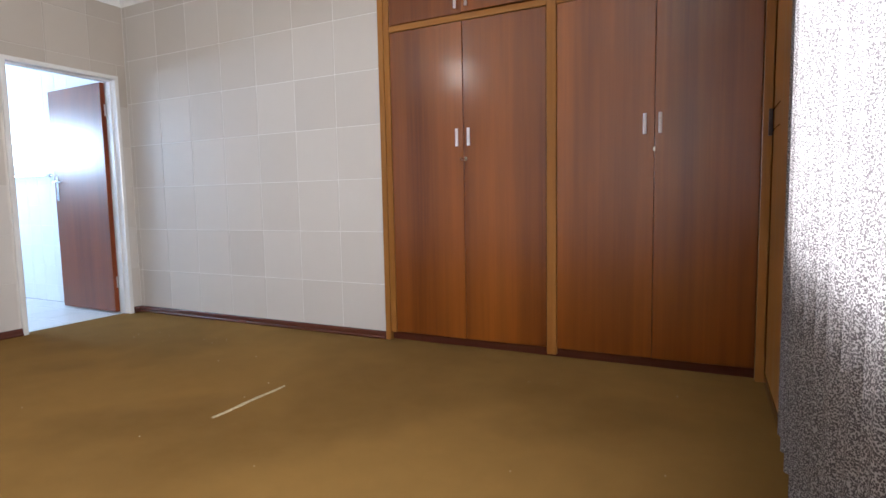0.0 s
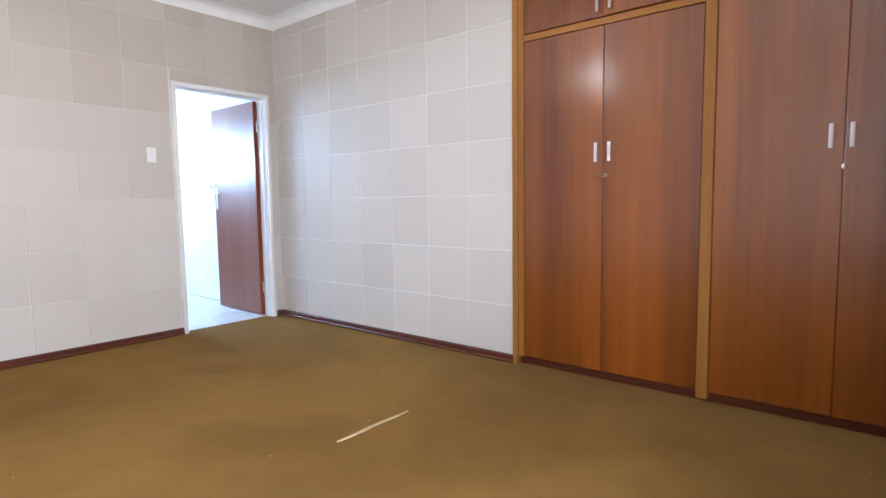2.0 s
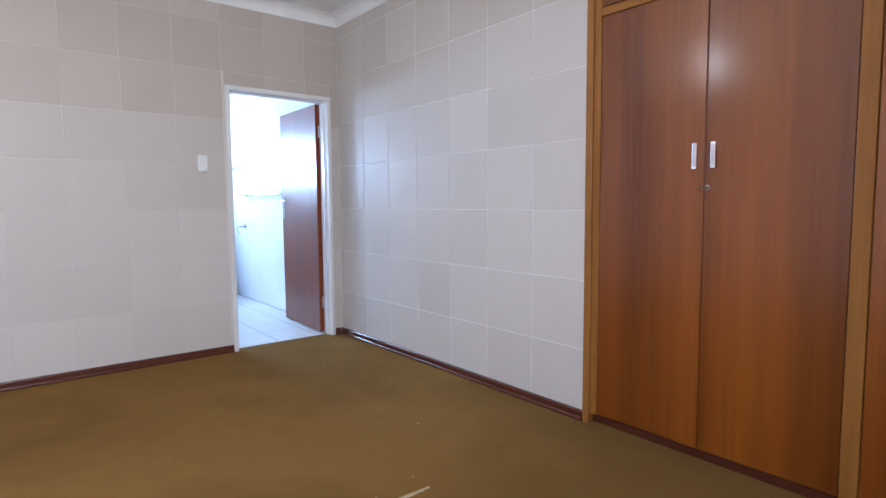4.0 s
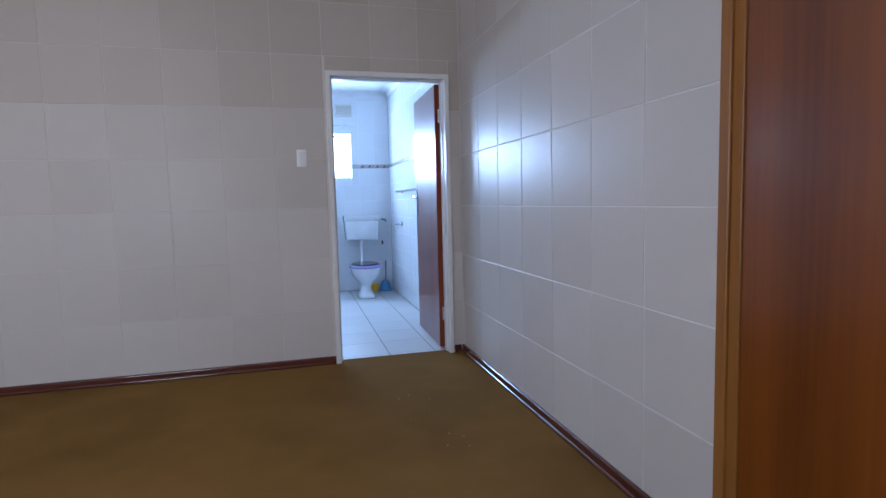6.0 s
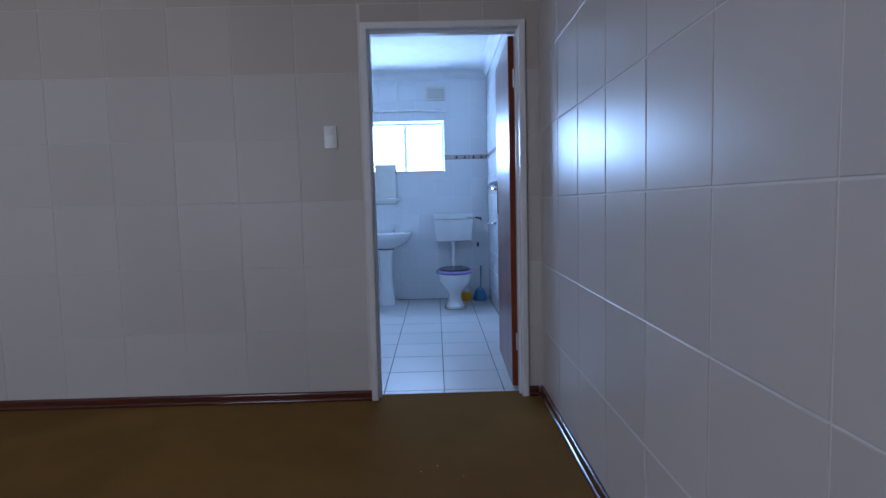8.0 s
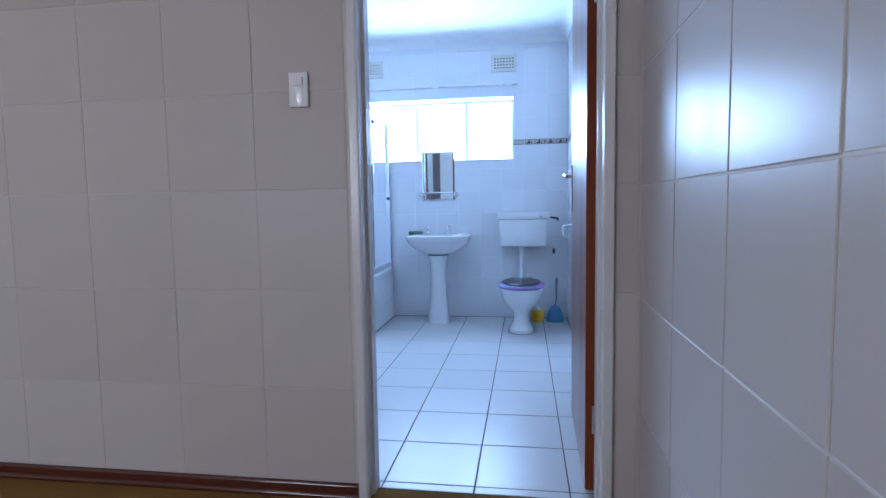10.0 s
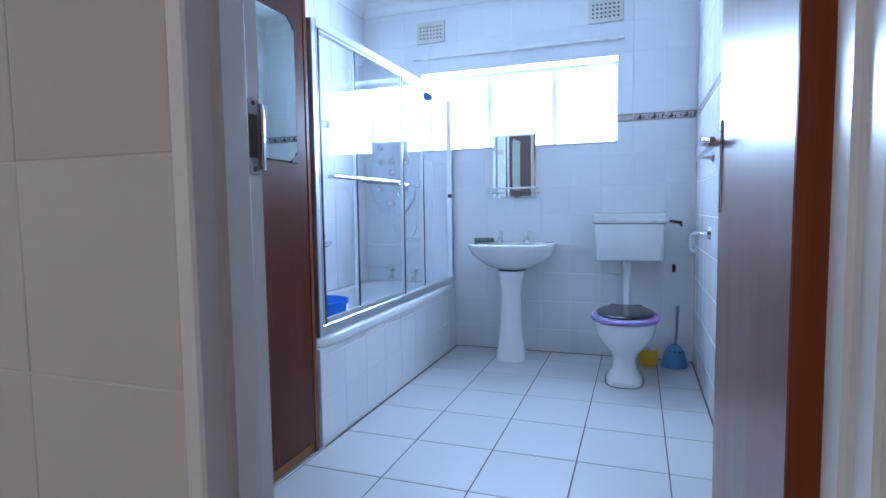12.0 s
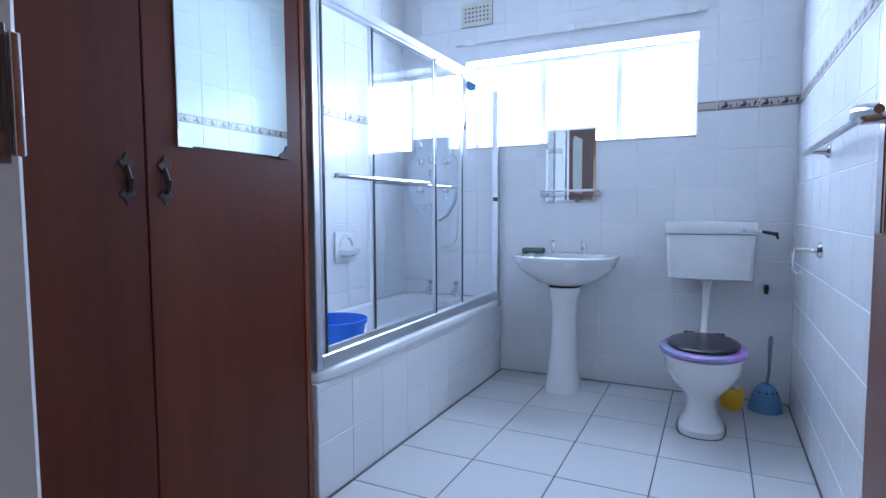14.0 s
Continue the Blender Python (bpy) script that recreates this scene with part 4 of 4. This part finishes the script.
def toilet():
    t = thing("toilet", (-2.65, 0.545, 0), "white ceramic toilet with dark lid and purple glitter seat", "toilet")
    cy = 0.544
    body = [oval(cx, cy, z * 0.945, rx, ry, 36, p) for z, cx, rx, ry, p in (
        (0.0, -2.545, 0.165, 0.103, 2.8), (0.03, -2.545, 0.162, 0.100, 2.8), (0.045, -2.555, 0.148, 0.090, 2.6), (0.09, -2.570, 0.128, 0.070, 2.4), (0.135, -2.575, 0.128, 0.068, 2.3), (0.165, -2.580, 0.140, 0.076, 2.2), (0.20, -2.580, 0.168, 0.102, 2.2), (0.25, -2.580, 0.205, 0.144, 2.2), (0.30, -2.580, 0.226, 0.168, 2.2), (0.335, -2.580, 0.230, 0.171, 2.2), (0.352, -2.580, 0.234, 0.174, 2.2), (0.362, -2.580, 0.238, 0.178, 2.2), (0.375, -2.580, 0.236, 0.177, 2.2))]
    body += [oval(-2.565, cy, z * 0.945, rx, ry, 36, 2.1) for z, rx, ry in ((0.374, 0.17, 0.125), (0.30, 0.13, 0.10), (0.22, 0.07, 0.06))]
    part("pan", loft(bmesh.new(), body), CERAMIC, t, "", True)
    part("pan_joint", loft(bmesh.new(), [oval(-2.545, cy, z, 0.1715, 0.1095, 30, 2.8) for z in (-0.001, 0.004)]), GRIME, t, "grimy sealant line round the base")
    part("outlet", mesh_box(FAR + 0.002, -2.74, cy - 0.05, cy + 0.05, 0.10, 0.22, 0.03), CERAMIC, t, smooth=True)
    part("seat", loft(bmesh.new(), [oval(-2.580, cy, z * 0.945, 0.243 - a, 0.192 - a * 0.95, 40, 2.1) for z, a in ((0.377, 0.012), (0.380, 0.002), (0.390, -0.002), (0.402, 0.002), (0.408, 0.014), (0.409, 0.06), (0.395, 0.075), (0.378, 0.07), (0.377, 0.012))], True, False, False), SEAT, t, "purple and teal glitter toilet seat", True)
    part("lid", loft(bmesh.new(), [oval(-2.590, cy, z * 0.945, 0.212 - a, 0.160 - a, 40, 2.1) for z, a in ((0.410, 0.006), (0.413, 0.0), (0.420, 0.0), (0.425, 0.006), (0.426, 0.03))]), LIDDARK, t, "glossy dark toilet lid", True)
    for y in (-0.07, 0.07):
        part("seat_hinge", tube(bmesh.new(), [(-2.812, cy + y - 0.025, 0.389), (-2.812, cy + y + 0.025, 0.389)], 0.012, 10), BLACK, t, "", True)
    # low-level cistern
    x0, x1 = FAR + 0.003, -2.885
    c = part("cistern", loft(bmesh.new(), [[(x0, 0.5575 - w, z), (x1 - 0.012 - d, 0.5575 - w, z), (x1 - d, 0.5575 - w + 0.014, z), (x1 - d, 0.5575 + w - 0.014, z), (x1 - 0.012 - d, 0.5575 + w, z), (x0, 0.5575 + w, z)] for z, w, d in ((0.662, 0.190, 0.016), (0.668, 0.198, 0.008), (0.69, 0.200, 0.006), (0.895, 0.2125, 0.0), (0.899, 0.2115, 0.002))]), WHITEPLASTIC, t, "white plastic cistern", True)
    part("cistern_lid", mesh_box(x0, x1 + 0.006, 0.337, 0.778, 0.902, 0.968, 0.008), WHITEPLASTIC, c, "white cistern lid", True)
    lv = part("flush_lever", tube(bmesh.new(), [(x1 + 0.004, 0.715, 0.925), (x1 + 0.030, 0.722, 0.925), (x1 + 0.034, 0.79, 0.920)], [0.009, 0.009, 0.007]), WHITEPLASTIC, c, "white lever arm", True)
    part("lever_tip", tube(bmesh.new(), [(x1 + 0.034, 0.79, 0.920), (x1 + 0.030, 0.82, 0.914), (x1 + 0.020, 0.855, 0.908), (x1 + 0.014, 0.862, 0.885)], [0.007, 0.009, 0.011, 0.006]), BLACK, lv, "black lever end", True)
    pipe = [(-2.955, 0.548, 0.665), (-2.955, 0.548, 0.60), (-2.950, 0.545, 0.50), (-2.925, 0.543, 0.42), (-2.875, 0.543, 0.35), (-2.77, 0.545, 0.33)]
    p = part("flush_pipe", tube(bmesh.new(), pipe, 0.019, 14), WHITEPLASTIC, t, "white plastic flush pipe", True)
    part("pipe_nut", loft(bmesh.new(), [oval(-2.955, 0.548, z, 0.030, 0.030, 12) for z in (0.635, 0.662)]), WHITEPLASTIC, p)


toilet()


def toilet_brush():
    b = thing("toilet_brush", (-2.92, 0.836, 0), "blue toilet brush in a domed blue holder", "toilet brush")
    rr = [oval(-2.92, 0.836, z, r, r, 28) for z, r in ((0.001, 0.080), (0.012, 0.080), (0.05, 0.072), (0.09, 0.060), (0.12, 0.044), (0.135, 0.030), (0.138, 0.022), (0.125, 0.020))]
    h = part("holder", loft(bmesh.new(), rr), BLUEBRUSH, b, "", True)
    for a in (-35, 0, 30, 60):
        d = Vector((math.cos(radians(a)), math.sin(radians(a)), 0))
        part("hole", tube(bmesh.new(), [Vector((-2.92, 0.836, 0.102)) + d * 0.052, Vector((-2.92, 0.836, 0.104)) + d * 0.0575], 0.005, 8), DARKHOLE, h)
    part("handle", tube(bmesh.new(), [(-2.92, 0.836, 0.12), (-2.925, 0.848, 0.20), (-2.935, 0.850, 0.33), (-2.938, 0.852, 0.372), (-2.939, 0.853, 0.385)], [0.008, 0.007, 0.010, 0.011, 0.004]), GREYHANDLE, b, "grey-blue plastic handle", True)
    y = thing("yellow_tub", (-2.895, 0.680, 0), "small yellow plastic tub with white tissue in it", "tub")
    part("tub", loft(bmesh.new(), [oval(-2.895, 0.680, z, r, r, 24) for z, r in ((0.001, 0.048), (0.02, 0.055), (0.085, 0.060), (0.102, 0.056), (0.106, 0.046), (0.09, 0.044))]), YELLOW, y, "", True)
    part("tissue", loft(bmesh.new(), [[(-2.895 + r * math.cos(a) * (1 + 0.3 * math.sin(3 * a + z * 60)), 0.680 + r * math.sin(a) * (1 + 0.3 * math.cos(4 * a)), z) for a in [2 * math.pi * i / 16 for i in range(16)]] for z, r in ((0.095, 0.036), (0.115, 0.030), (0.128, 0.018), (0.136, 0.006))]), WHITEPLASTIC, y, "crumpled white tissue", True)


toilet_brush()


def rails():
    r = thing("towel_rail", (-1.95, 0.92, 1.26), "chrome towel rail on the tiled side wall", "towel rail")
    part("bar", tube(bmesh.new(), [(-2.215, 0.885, 1.243), (-1.05, 0.885, 1.243)], 0.011, 12), CHROME, r, "", True)
    for x in (-2.170, -1.11):
        part("bracket", tube(bmesh.new(), [(x, 0.885, 1.243), (x, 0.915, 1.243), (x, 0.9495, 1.243)], [0.008, 0.009, 0.016]), CHROME, r, "", True)
        part("rose", tube(bmesh.new(), [(x, 0.942, 1.243), (x, 0.9498, 1.243)], [0.022, 0.026], 16), CHROME, r, "", True)
    h = thing("paper_holder", (-2.250, 0.93, 0.9), "empty chrome toilet paper holder on tiled wall", "paper holder")
    part("rose", tube(bmesh.new(), [(-2.250, 0.938, 0.872), (-2.250, 0.9498, 0.872)], [0.026, 0.032], 18), CHROME, h, "", True)
    part("arm", tube(bmesh.new(), [(-2.250, 0.938, 0.872), (-2.255, 0.905, 0.872), (-2.260, 0.870, 0.870)], [0.014, 0.010, 0.011]), CHROME, h, "", True)
    part("hook", tube(bmesh.new(), [(-2.260, 0.866, 0.870), (-2.262, 0.858, 0.859), (-2.262, 0.856, 0.829), (-2.260, 0.860, 0.794), (-2.258, 0.872, 0.780), (-2.256, 0.886, 0.780), (-2.255, 0.892, 0.790)], 0.006), CHROME, h, "", True)
    v = thing("stop_valve", (FAR + 0.02, 0.83, 0.62), "small dark stop valve on the tiled wall", "valve")
    part("stem", tube(bmesh.new(), [(FAR + 0.001, 0.830, 0.612), (FAR + 0.035, 0.830, 0.612)], 0.010, 10), CHROME, v, "", True)
    part("tap_handle", tube(bmesh.new(), [(FAR + 0.038, 0.830, 0.588), (FAR + 0.04, 0.830, 0.612), (FAR + 0.038, 0.830, 0.637)], [0.008, 0.012, 0.008]), BLACK, v, "black handle", True)


rails()


def vent(y0, y1, z0, z1):
    v = thing("air_vent", (FAR, (y0 + y1) / 2, z0), "cream pierced air brick high on the bathroom wall", "air vent", "air vents")
    x = FAR
    # dark sheet in place of the holes' shaded depth
    part("backing", mesh_box(x - 0.002, x + 0.001, y0, y1, z0, z1), DARKHOLE, v)
    for a0, a1, b0, b1 in ((y0, y1, z0, z0 + 0.022), (y0, y1, z1 - 0.022, z1), (y0, y0 + 0.018, z0 + 0.022, z1 - 0.022), (y1 - 0.018, y1, z0 + 0.022, z1 - 0.022)):
        part("frame", mesh_box(x + 0.0012, x + 0.010, a0, a1, b0, b1, 0.001, 1), CREAM, v)
    n, m = 7, 4
    py, pz = (y1 - y0 - 0.036) / n, (z1 - z0 - 0.044) / m
    for i in range(n + 1):
        c = y0 + 0.018 + i * py
        part("slat", mesh_box(x + 0.0014, x + 0.008, c - py * 0.27, c + py * 0.27, z0 + 0.022, z1 - 0.022), CREAM, v)
    for j in range(m + 1):
        c = z0 + 0.022 + j * pz
        part("bar", mesh_box(x + 0.0014, x + 0.0076, y0 + 0.018, y1 - 0.018, c - pz * 0.26, c + pz * 0.26), CREAM, v)


vent(-0.931, -0.717, 2.207, 2.356)
vent(0.284, 0.506, 2.207, 2.356)

# grimy sealant where the bathroom floor meets walls and bath
for nm, x0, x1, y0, y1 in (("seal", FAR + 0.0005, FAR + 0.004, BY0 + 0.002, 0.948), ("seal", FAR + 0.006, -0.92, 0.945, 0.9485), ("seal", FAR + 0.006, BX0 - 0.006, BY0 + 0.001, BY0 + 0.004), ("seal", -1.208, -0.02, -0.658, -0.653)):
    solid("floor_seal", mesh_box(x0, x1, y0, y1, 0.0004, 0.004), GRIME, "thin dark grimy sealant line along the floor edge", "sealant", kind="structure")

cr = thing("curtain_track", (FAR, -0.215, 2.09), "white empty curtain track above the bathroom window", "curtain track")
part("track", mesh_box(FAR + 0.001, FAR + 0.030, -0.965, 0.514, 2.090, 2.113, 0.004), WHITEPLASTIC, cr, smooth=True)
for y in (-0.86, -0.22, 0.44):
    part("bracket", mesh_box(FAR + 0.0305, FAR + 0.036, y - 0.03, y + 0.03, 2.083, 2.119, 0.003), WHITEPLASTIC, cr)


# ---- tiles, piece by piece ----
tile_cache = {}


def tile_mesh(w, h, d, material, key):
    """A chamfered tile lying in its own xy plane, front towards +z, back at z = 0."""
    k = (round(w, 4), round(h, 4), key)
    if k not in tile_cache:
        bm = bmesh.new()
        c = 0.0022
        loft(bm, [[(sx * (w / 2 - a), sy * (h / 2 - a), z) for sx, sy in ((-1, -1), (1, -1), (1, 1), (-1, 1))] for z, a in ((0.0, 0.0), (d - 0.0014, 0.0), (d, c))], True, False, True)
        tile_cache[k] = finish("tile", bm, material, placed=False)
    return tile_cache[k]


trng = random.Random(11)


def lay(parent, origin, u, v, us, vs, gap, d, material, key, holes=(), wobble=0.0, stagger=None):
    """Tiles between the cut lines us and vs of a plane spanned by u and v; holes are (u0, u1, v0, v1)."""
    o, u, v = Vector(origin), Vector(u), Vector(v)
    n = u.cross(v)
    rot = Matrix((u, v, n)).transposed().to_4x4()
    for j, (v0, v1) in enumerate(zip(vs, vs[1:])):
        row = us if stagger is None else stagger(j)
        for u0, u1 in zip(row, row[1:]):
            boxes = [(u0, u1, v0, v1)]
            for a0, a1, b0, b1 in holes:
                cut = []
                for p0, p1, q0, q1 in boxes:
                    if p1 <= a0 or p0 >= a1 or q1 <= b0 or q0 >= b1:
                        cut.append((p0, p1, q0, q1))
                        continue
                    if p0 < a0:
                        cut.append((p0, a0, q0, q1))
                    if p1 > a1:
                        cut.append((a1, p1, q0, q1))
                    m0, m1 = max(p0, a0), min(p1, a1)
                    if q0 < b0:
                        cut.append((m0, m1, q0, b0))
                    if q1 > b1:
                        cut.append((m0, m1, b1, q1))
                boxes = cut
            for p0, p1, q0, q1 in boxes:
                w, h = p1 - p0 - gap, q1 - q0 - gap
                if w < 0.012 or h < 0.012:
                    continue
                t = new("tile", tile_mesh(w, h, d, material, key))
                t.parent = parent
                if parent.type == "EMPTY":
                    t.matrix_parent_inverse = Matrix.Translation(-parent.location)
                tilt = pose(0, 0, 0, trng.gauss(0, wobble), trng.gauss(0, wobble))
                t.matrix_basis = ROOM @ Matrix.Translation(o + u * ((p0 + p1) / 2) + v * ((q0 + q1) / 2)) @ rot @ tilt


def cuts(first, pitch, lo, hi):
    k = math.ceil((lo - first) / pitch + 1e-6)
    out = [lo]
    while first + k * pitch < hi - 1e-6:
        if first + k * pitch - out[-1] > 0.01:
            out.append(first + k * pitch)
        k += 1
    return out + [hi]


WY0, WY1, WZ0, WZ1 = -0.90, 0.475, 1.43, 1.99
BATHZ = [0.0] + [0.163 + 0.1985 * k for k in range(7)] + [1.560]
BATHZ2 = [1.612 + 0.1965 * k for k in range(5)] + [BCEIL]
opening = (WY0, WY1, WZ0, WZ1)
for zs in (BATHZ, BATHZ2):
    lay(wall_far, (FAR - 0.004, 0, 0), (0, 1, 0), (0, 0, 1), cuts(-0.028, 0.2, BLEFT, 0.95), zs, 0.0022, 0.0020, TILE_BATH, "bath", (opening,), 0.08)
    lay(wall_bath_north, (0, 0.954, 0), (1, 0, 0), (0, 0, 1), cuts(-0.13, 0.2, FAR, -0.002), zs, 0.0022, 0.0020, TILE_BATH, "bath", (), 0.08)
    lay(wall_bleft, (0, BLEFT - 0.004, 0), (-1, 0, 0), (0, 0, 1), cuts(2.98, 0.2, 1.21, -FAR), [z for z in zs if z > 0.3] if zs is BATHZ else zs, 0.0022, 0.0020, TILE_BATH, "bath", (), 0.08)
apron = [o for o in bpy.data.objects if o.name.startswith("apron")][0]
lay(apron, (0, BY0 - 0.004, 0), (-1, 0, 0), (0, 0, 1), cuts(1.418, 0.209, -BX0 + 0.001, -FAR - 0.003), [0.0, 0.208, 0.394, 0.425], 0.0022, 0.0020, TILE_BATH, "bath", (), 0.08)
lay(bath_floor, (0, 0, -0.006), (1, 0, 0), (0, 1, 0), cuts(-2.120, 0.3555, -3.05, 0.062), cuts(-0.302, 0.345, -0.70, 0.95), 0.0045, 0.006, TILE_FLOOR, "floor", (), 0.05)


# tiled end wall of the bath recess, backing on the cupboard
wall_bath_end = solid("wall_bath_end", mesh_box(-1.2095, -1.1895, BLEFT + 0.004, -0.722, 0.40, BCEIL - 0.004), GROUT_BATH, "white tiled end wall of the bath recess", "wall", kind="structure")
for zs in (BATHZ, BATHZ2):
    lay(wall_bath_end, (-1.2100, 0, 0), (0, -1, 0), (0, 0, 1), cuts(0.97, 0.2, 0.724, -BLEFT - 0.006), [z for z in zs if z > 0.4], 0.0022, 0.0020, TILE_BATH, "bath", (), 0.08)


def border_mesh(w):
    """A listello tile: pale ground, brown edge lines and a dark printed motif."""
    bm = bmesh.new()
    loft(bm, [[(sx * (w / 2 - a), sy * (0.0245 - a), z) for sx, sy in ((-1, -1), (1, -1), (1, 1), (-1, 1))] for z, a in ((0.0, 0.0), (0.0036, 0.0), (0.005, 0.002))], True, False, True)
    for f in bm.faces:
        f.material_index = 0
    def slab(pts, idx):
        vs = [bm.verts.new((x, y, 0.0056)) for x, y in pts]
        f = bm.faces.new(vs)
        f.material_index = idx
    for y0, y1 in ((-0.0215, -0.0165), (0.0165, 0.0215)):
        slab([(-w / 2 + 0.003, y0), (w / 2 - 0.003, y0), (w / 2 - 0.003, y1), (-w / 2 + 0.003, y1)], 2)
    if w > 0.12:
        for cx in (-0.052, 0.036):
            def bird(pts):
                slab([(cx + x, y) for x, y in pts], 1)
            bird([(-0.032, -0.0145), (-0.002, -0.0145), (0.010, -0.004), (0.002, 0.004), (-0.008, 0.003), (-0.022, -0.006)])
            bird([(-0.008, 0.0042), (0.000, 0.005), (0.004, 0.011), (-0.003, 0.0145), (-0.012, 0.0125), (-0.014, 0.009)])
            bird([(0.013, -0.0145), (0.020, -0.0145), (0.022, -0.003), (0.018, 0.004), (0.014, -0.003)])
        slab([(-0.006, -0.0145), (0.000, -0.0145), (0.001, 0.000), (-0.004, 0.010), (-0.009, 0.000)], 2)
        slab([(0.074, -0.0145), (0.080, -0.0145), (0.083, -0.002), (0.090, 0.008), (0.082, 0.0125), (0.075, 0.004)], 1)
        slab([(-0.092, -0.0145), (-0.088, -0.0145), (-0.087, 0.002), (-0.090, 0.0105), (-0.094, 0.002)], 2)
    return finish("border_tile", bm, [BORDER, BORDER_DARK, BORDER_LINE], placed=False)


border_cache = {}


def border(parent, origin, u, edges, skip=None):
    o, u, v = Vector(origin), Vector(u), Vector((0, 0, 1))
    rot = Matrix((u, v, u.cross(v))).transposed().to_4x4()
    for a, b in zip(edges, edges[1:]):
        if skip and a < skip[1] and b > skip[0]:
            if a < skip[0]:
                b = skip[0]
            elif b > skip[1]:
                a = skip[1]
            else:
                continue
        w = round(b - a - 0.003, 3)
        if w < 0.01:
            continue
        if w not in border_cache:
            border_cache[w] = border_mesh(w)
        t = new("border_tile", border_cache[w])
        t.parent = parent
        t.matrix_basis = ROOM @ Matrix.Translation(o + u * ((a + b) / 2)) @ rot


border(wall_far, (FAR - 0.004, 0, 1.586), (0, 1, 0), cuts(-0.028, 0.2, BLEFT, 0.95), (WY0, WY1))
border(wall_bath_north, (0, 0.954, 1.586), (1, 0, 0), cuts(-0.13, 0.2, FAR, -0.002))
border(wall_bath_end, (-1.2100, 0, 1.586), (0, -1, 0), cuts(0.97, 0.2, 0.724, -BLEFT - 0.006))
border(wall_bleft, (0, BLEFT - 0.004, 1.586), (-1, 0, 0), cuts(2.98, 0.2, 1.21, -FAR))

# bedroom wall tiles
ROOM = Matrix.Identity(4)
BEDW = [0.0, 0.404, 0.767, 1.129, 1.470, 1.818, 2.180, 2.540, CEILING]
BEDN = [0.0, 0.384, 0.751, 1.119, 1.486, 1.853, 2.220, 2.587, CEILING]
door_hole = ((-0.017, 0.874, -1, 2.08),)
# higher bands take the warmer colours that hold part of the light falloff
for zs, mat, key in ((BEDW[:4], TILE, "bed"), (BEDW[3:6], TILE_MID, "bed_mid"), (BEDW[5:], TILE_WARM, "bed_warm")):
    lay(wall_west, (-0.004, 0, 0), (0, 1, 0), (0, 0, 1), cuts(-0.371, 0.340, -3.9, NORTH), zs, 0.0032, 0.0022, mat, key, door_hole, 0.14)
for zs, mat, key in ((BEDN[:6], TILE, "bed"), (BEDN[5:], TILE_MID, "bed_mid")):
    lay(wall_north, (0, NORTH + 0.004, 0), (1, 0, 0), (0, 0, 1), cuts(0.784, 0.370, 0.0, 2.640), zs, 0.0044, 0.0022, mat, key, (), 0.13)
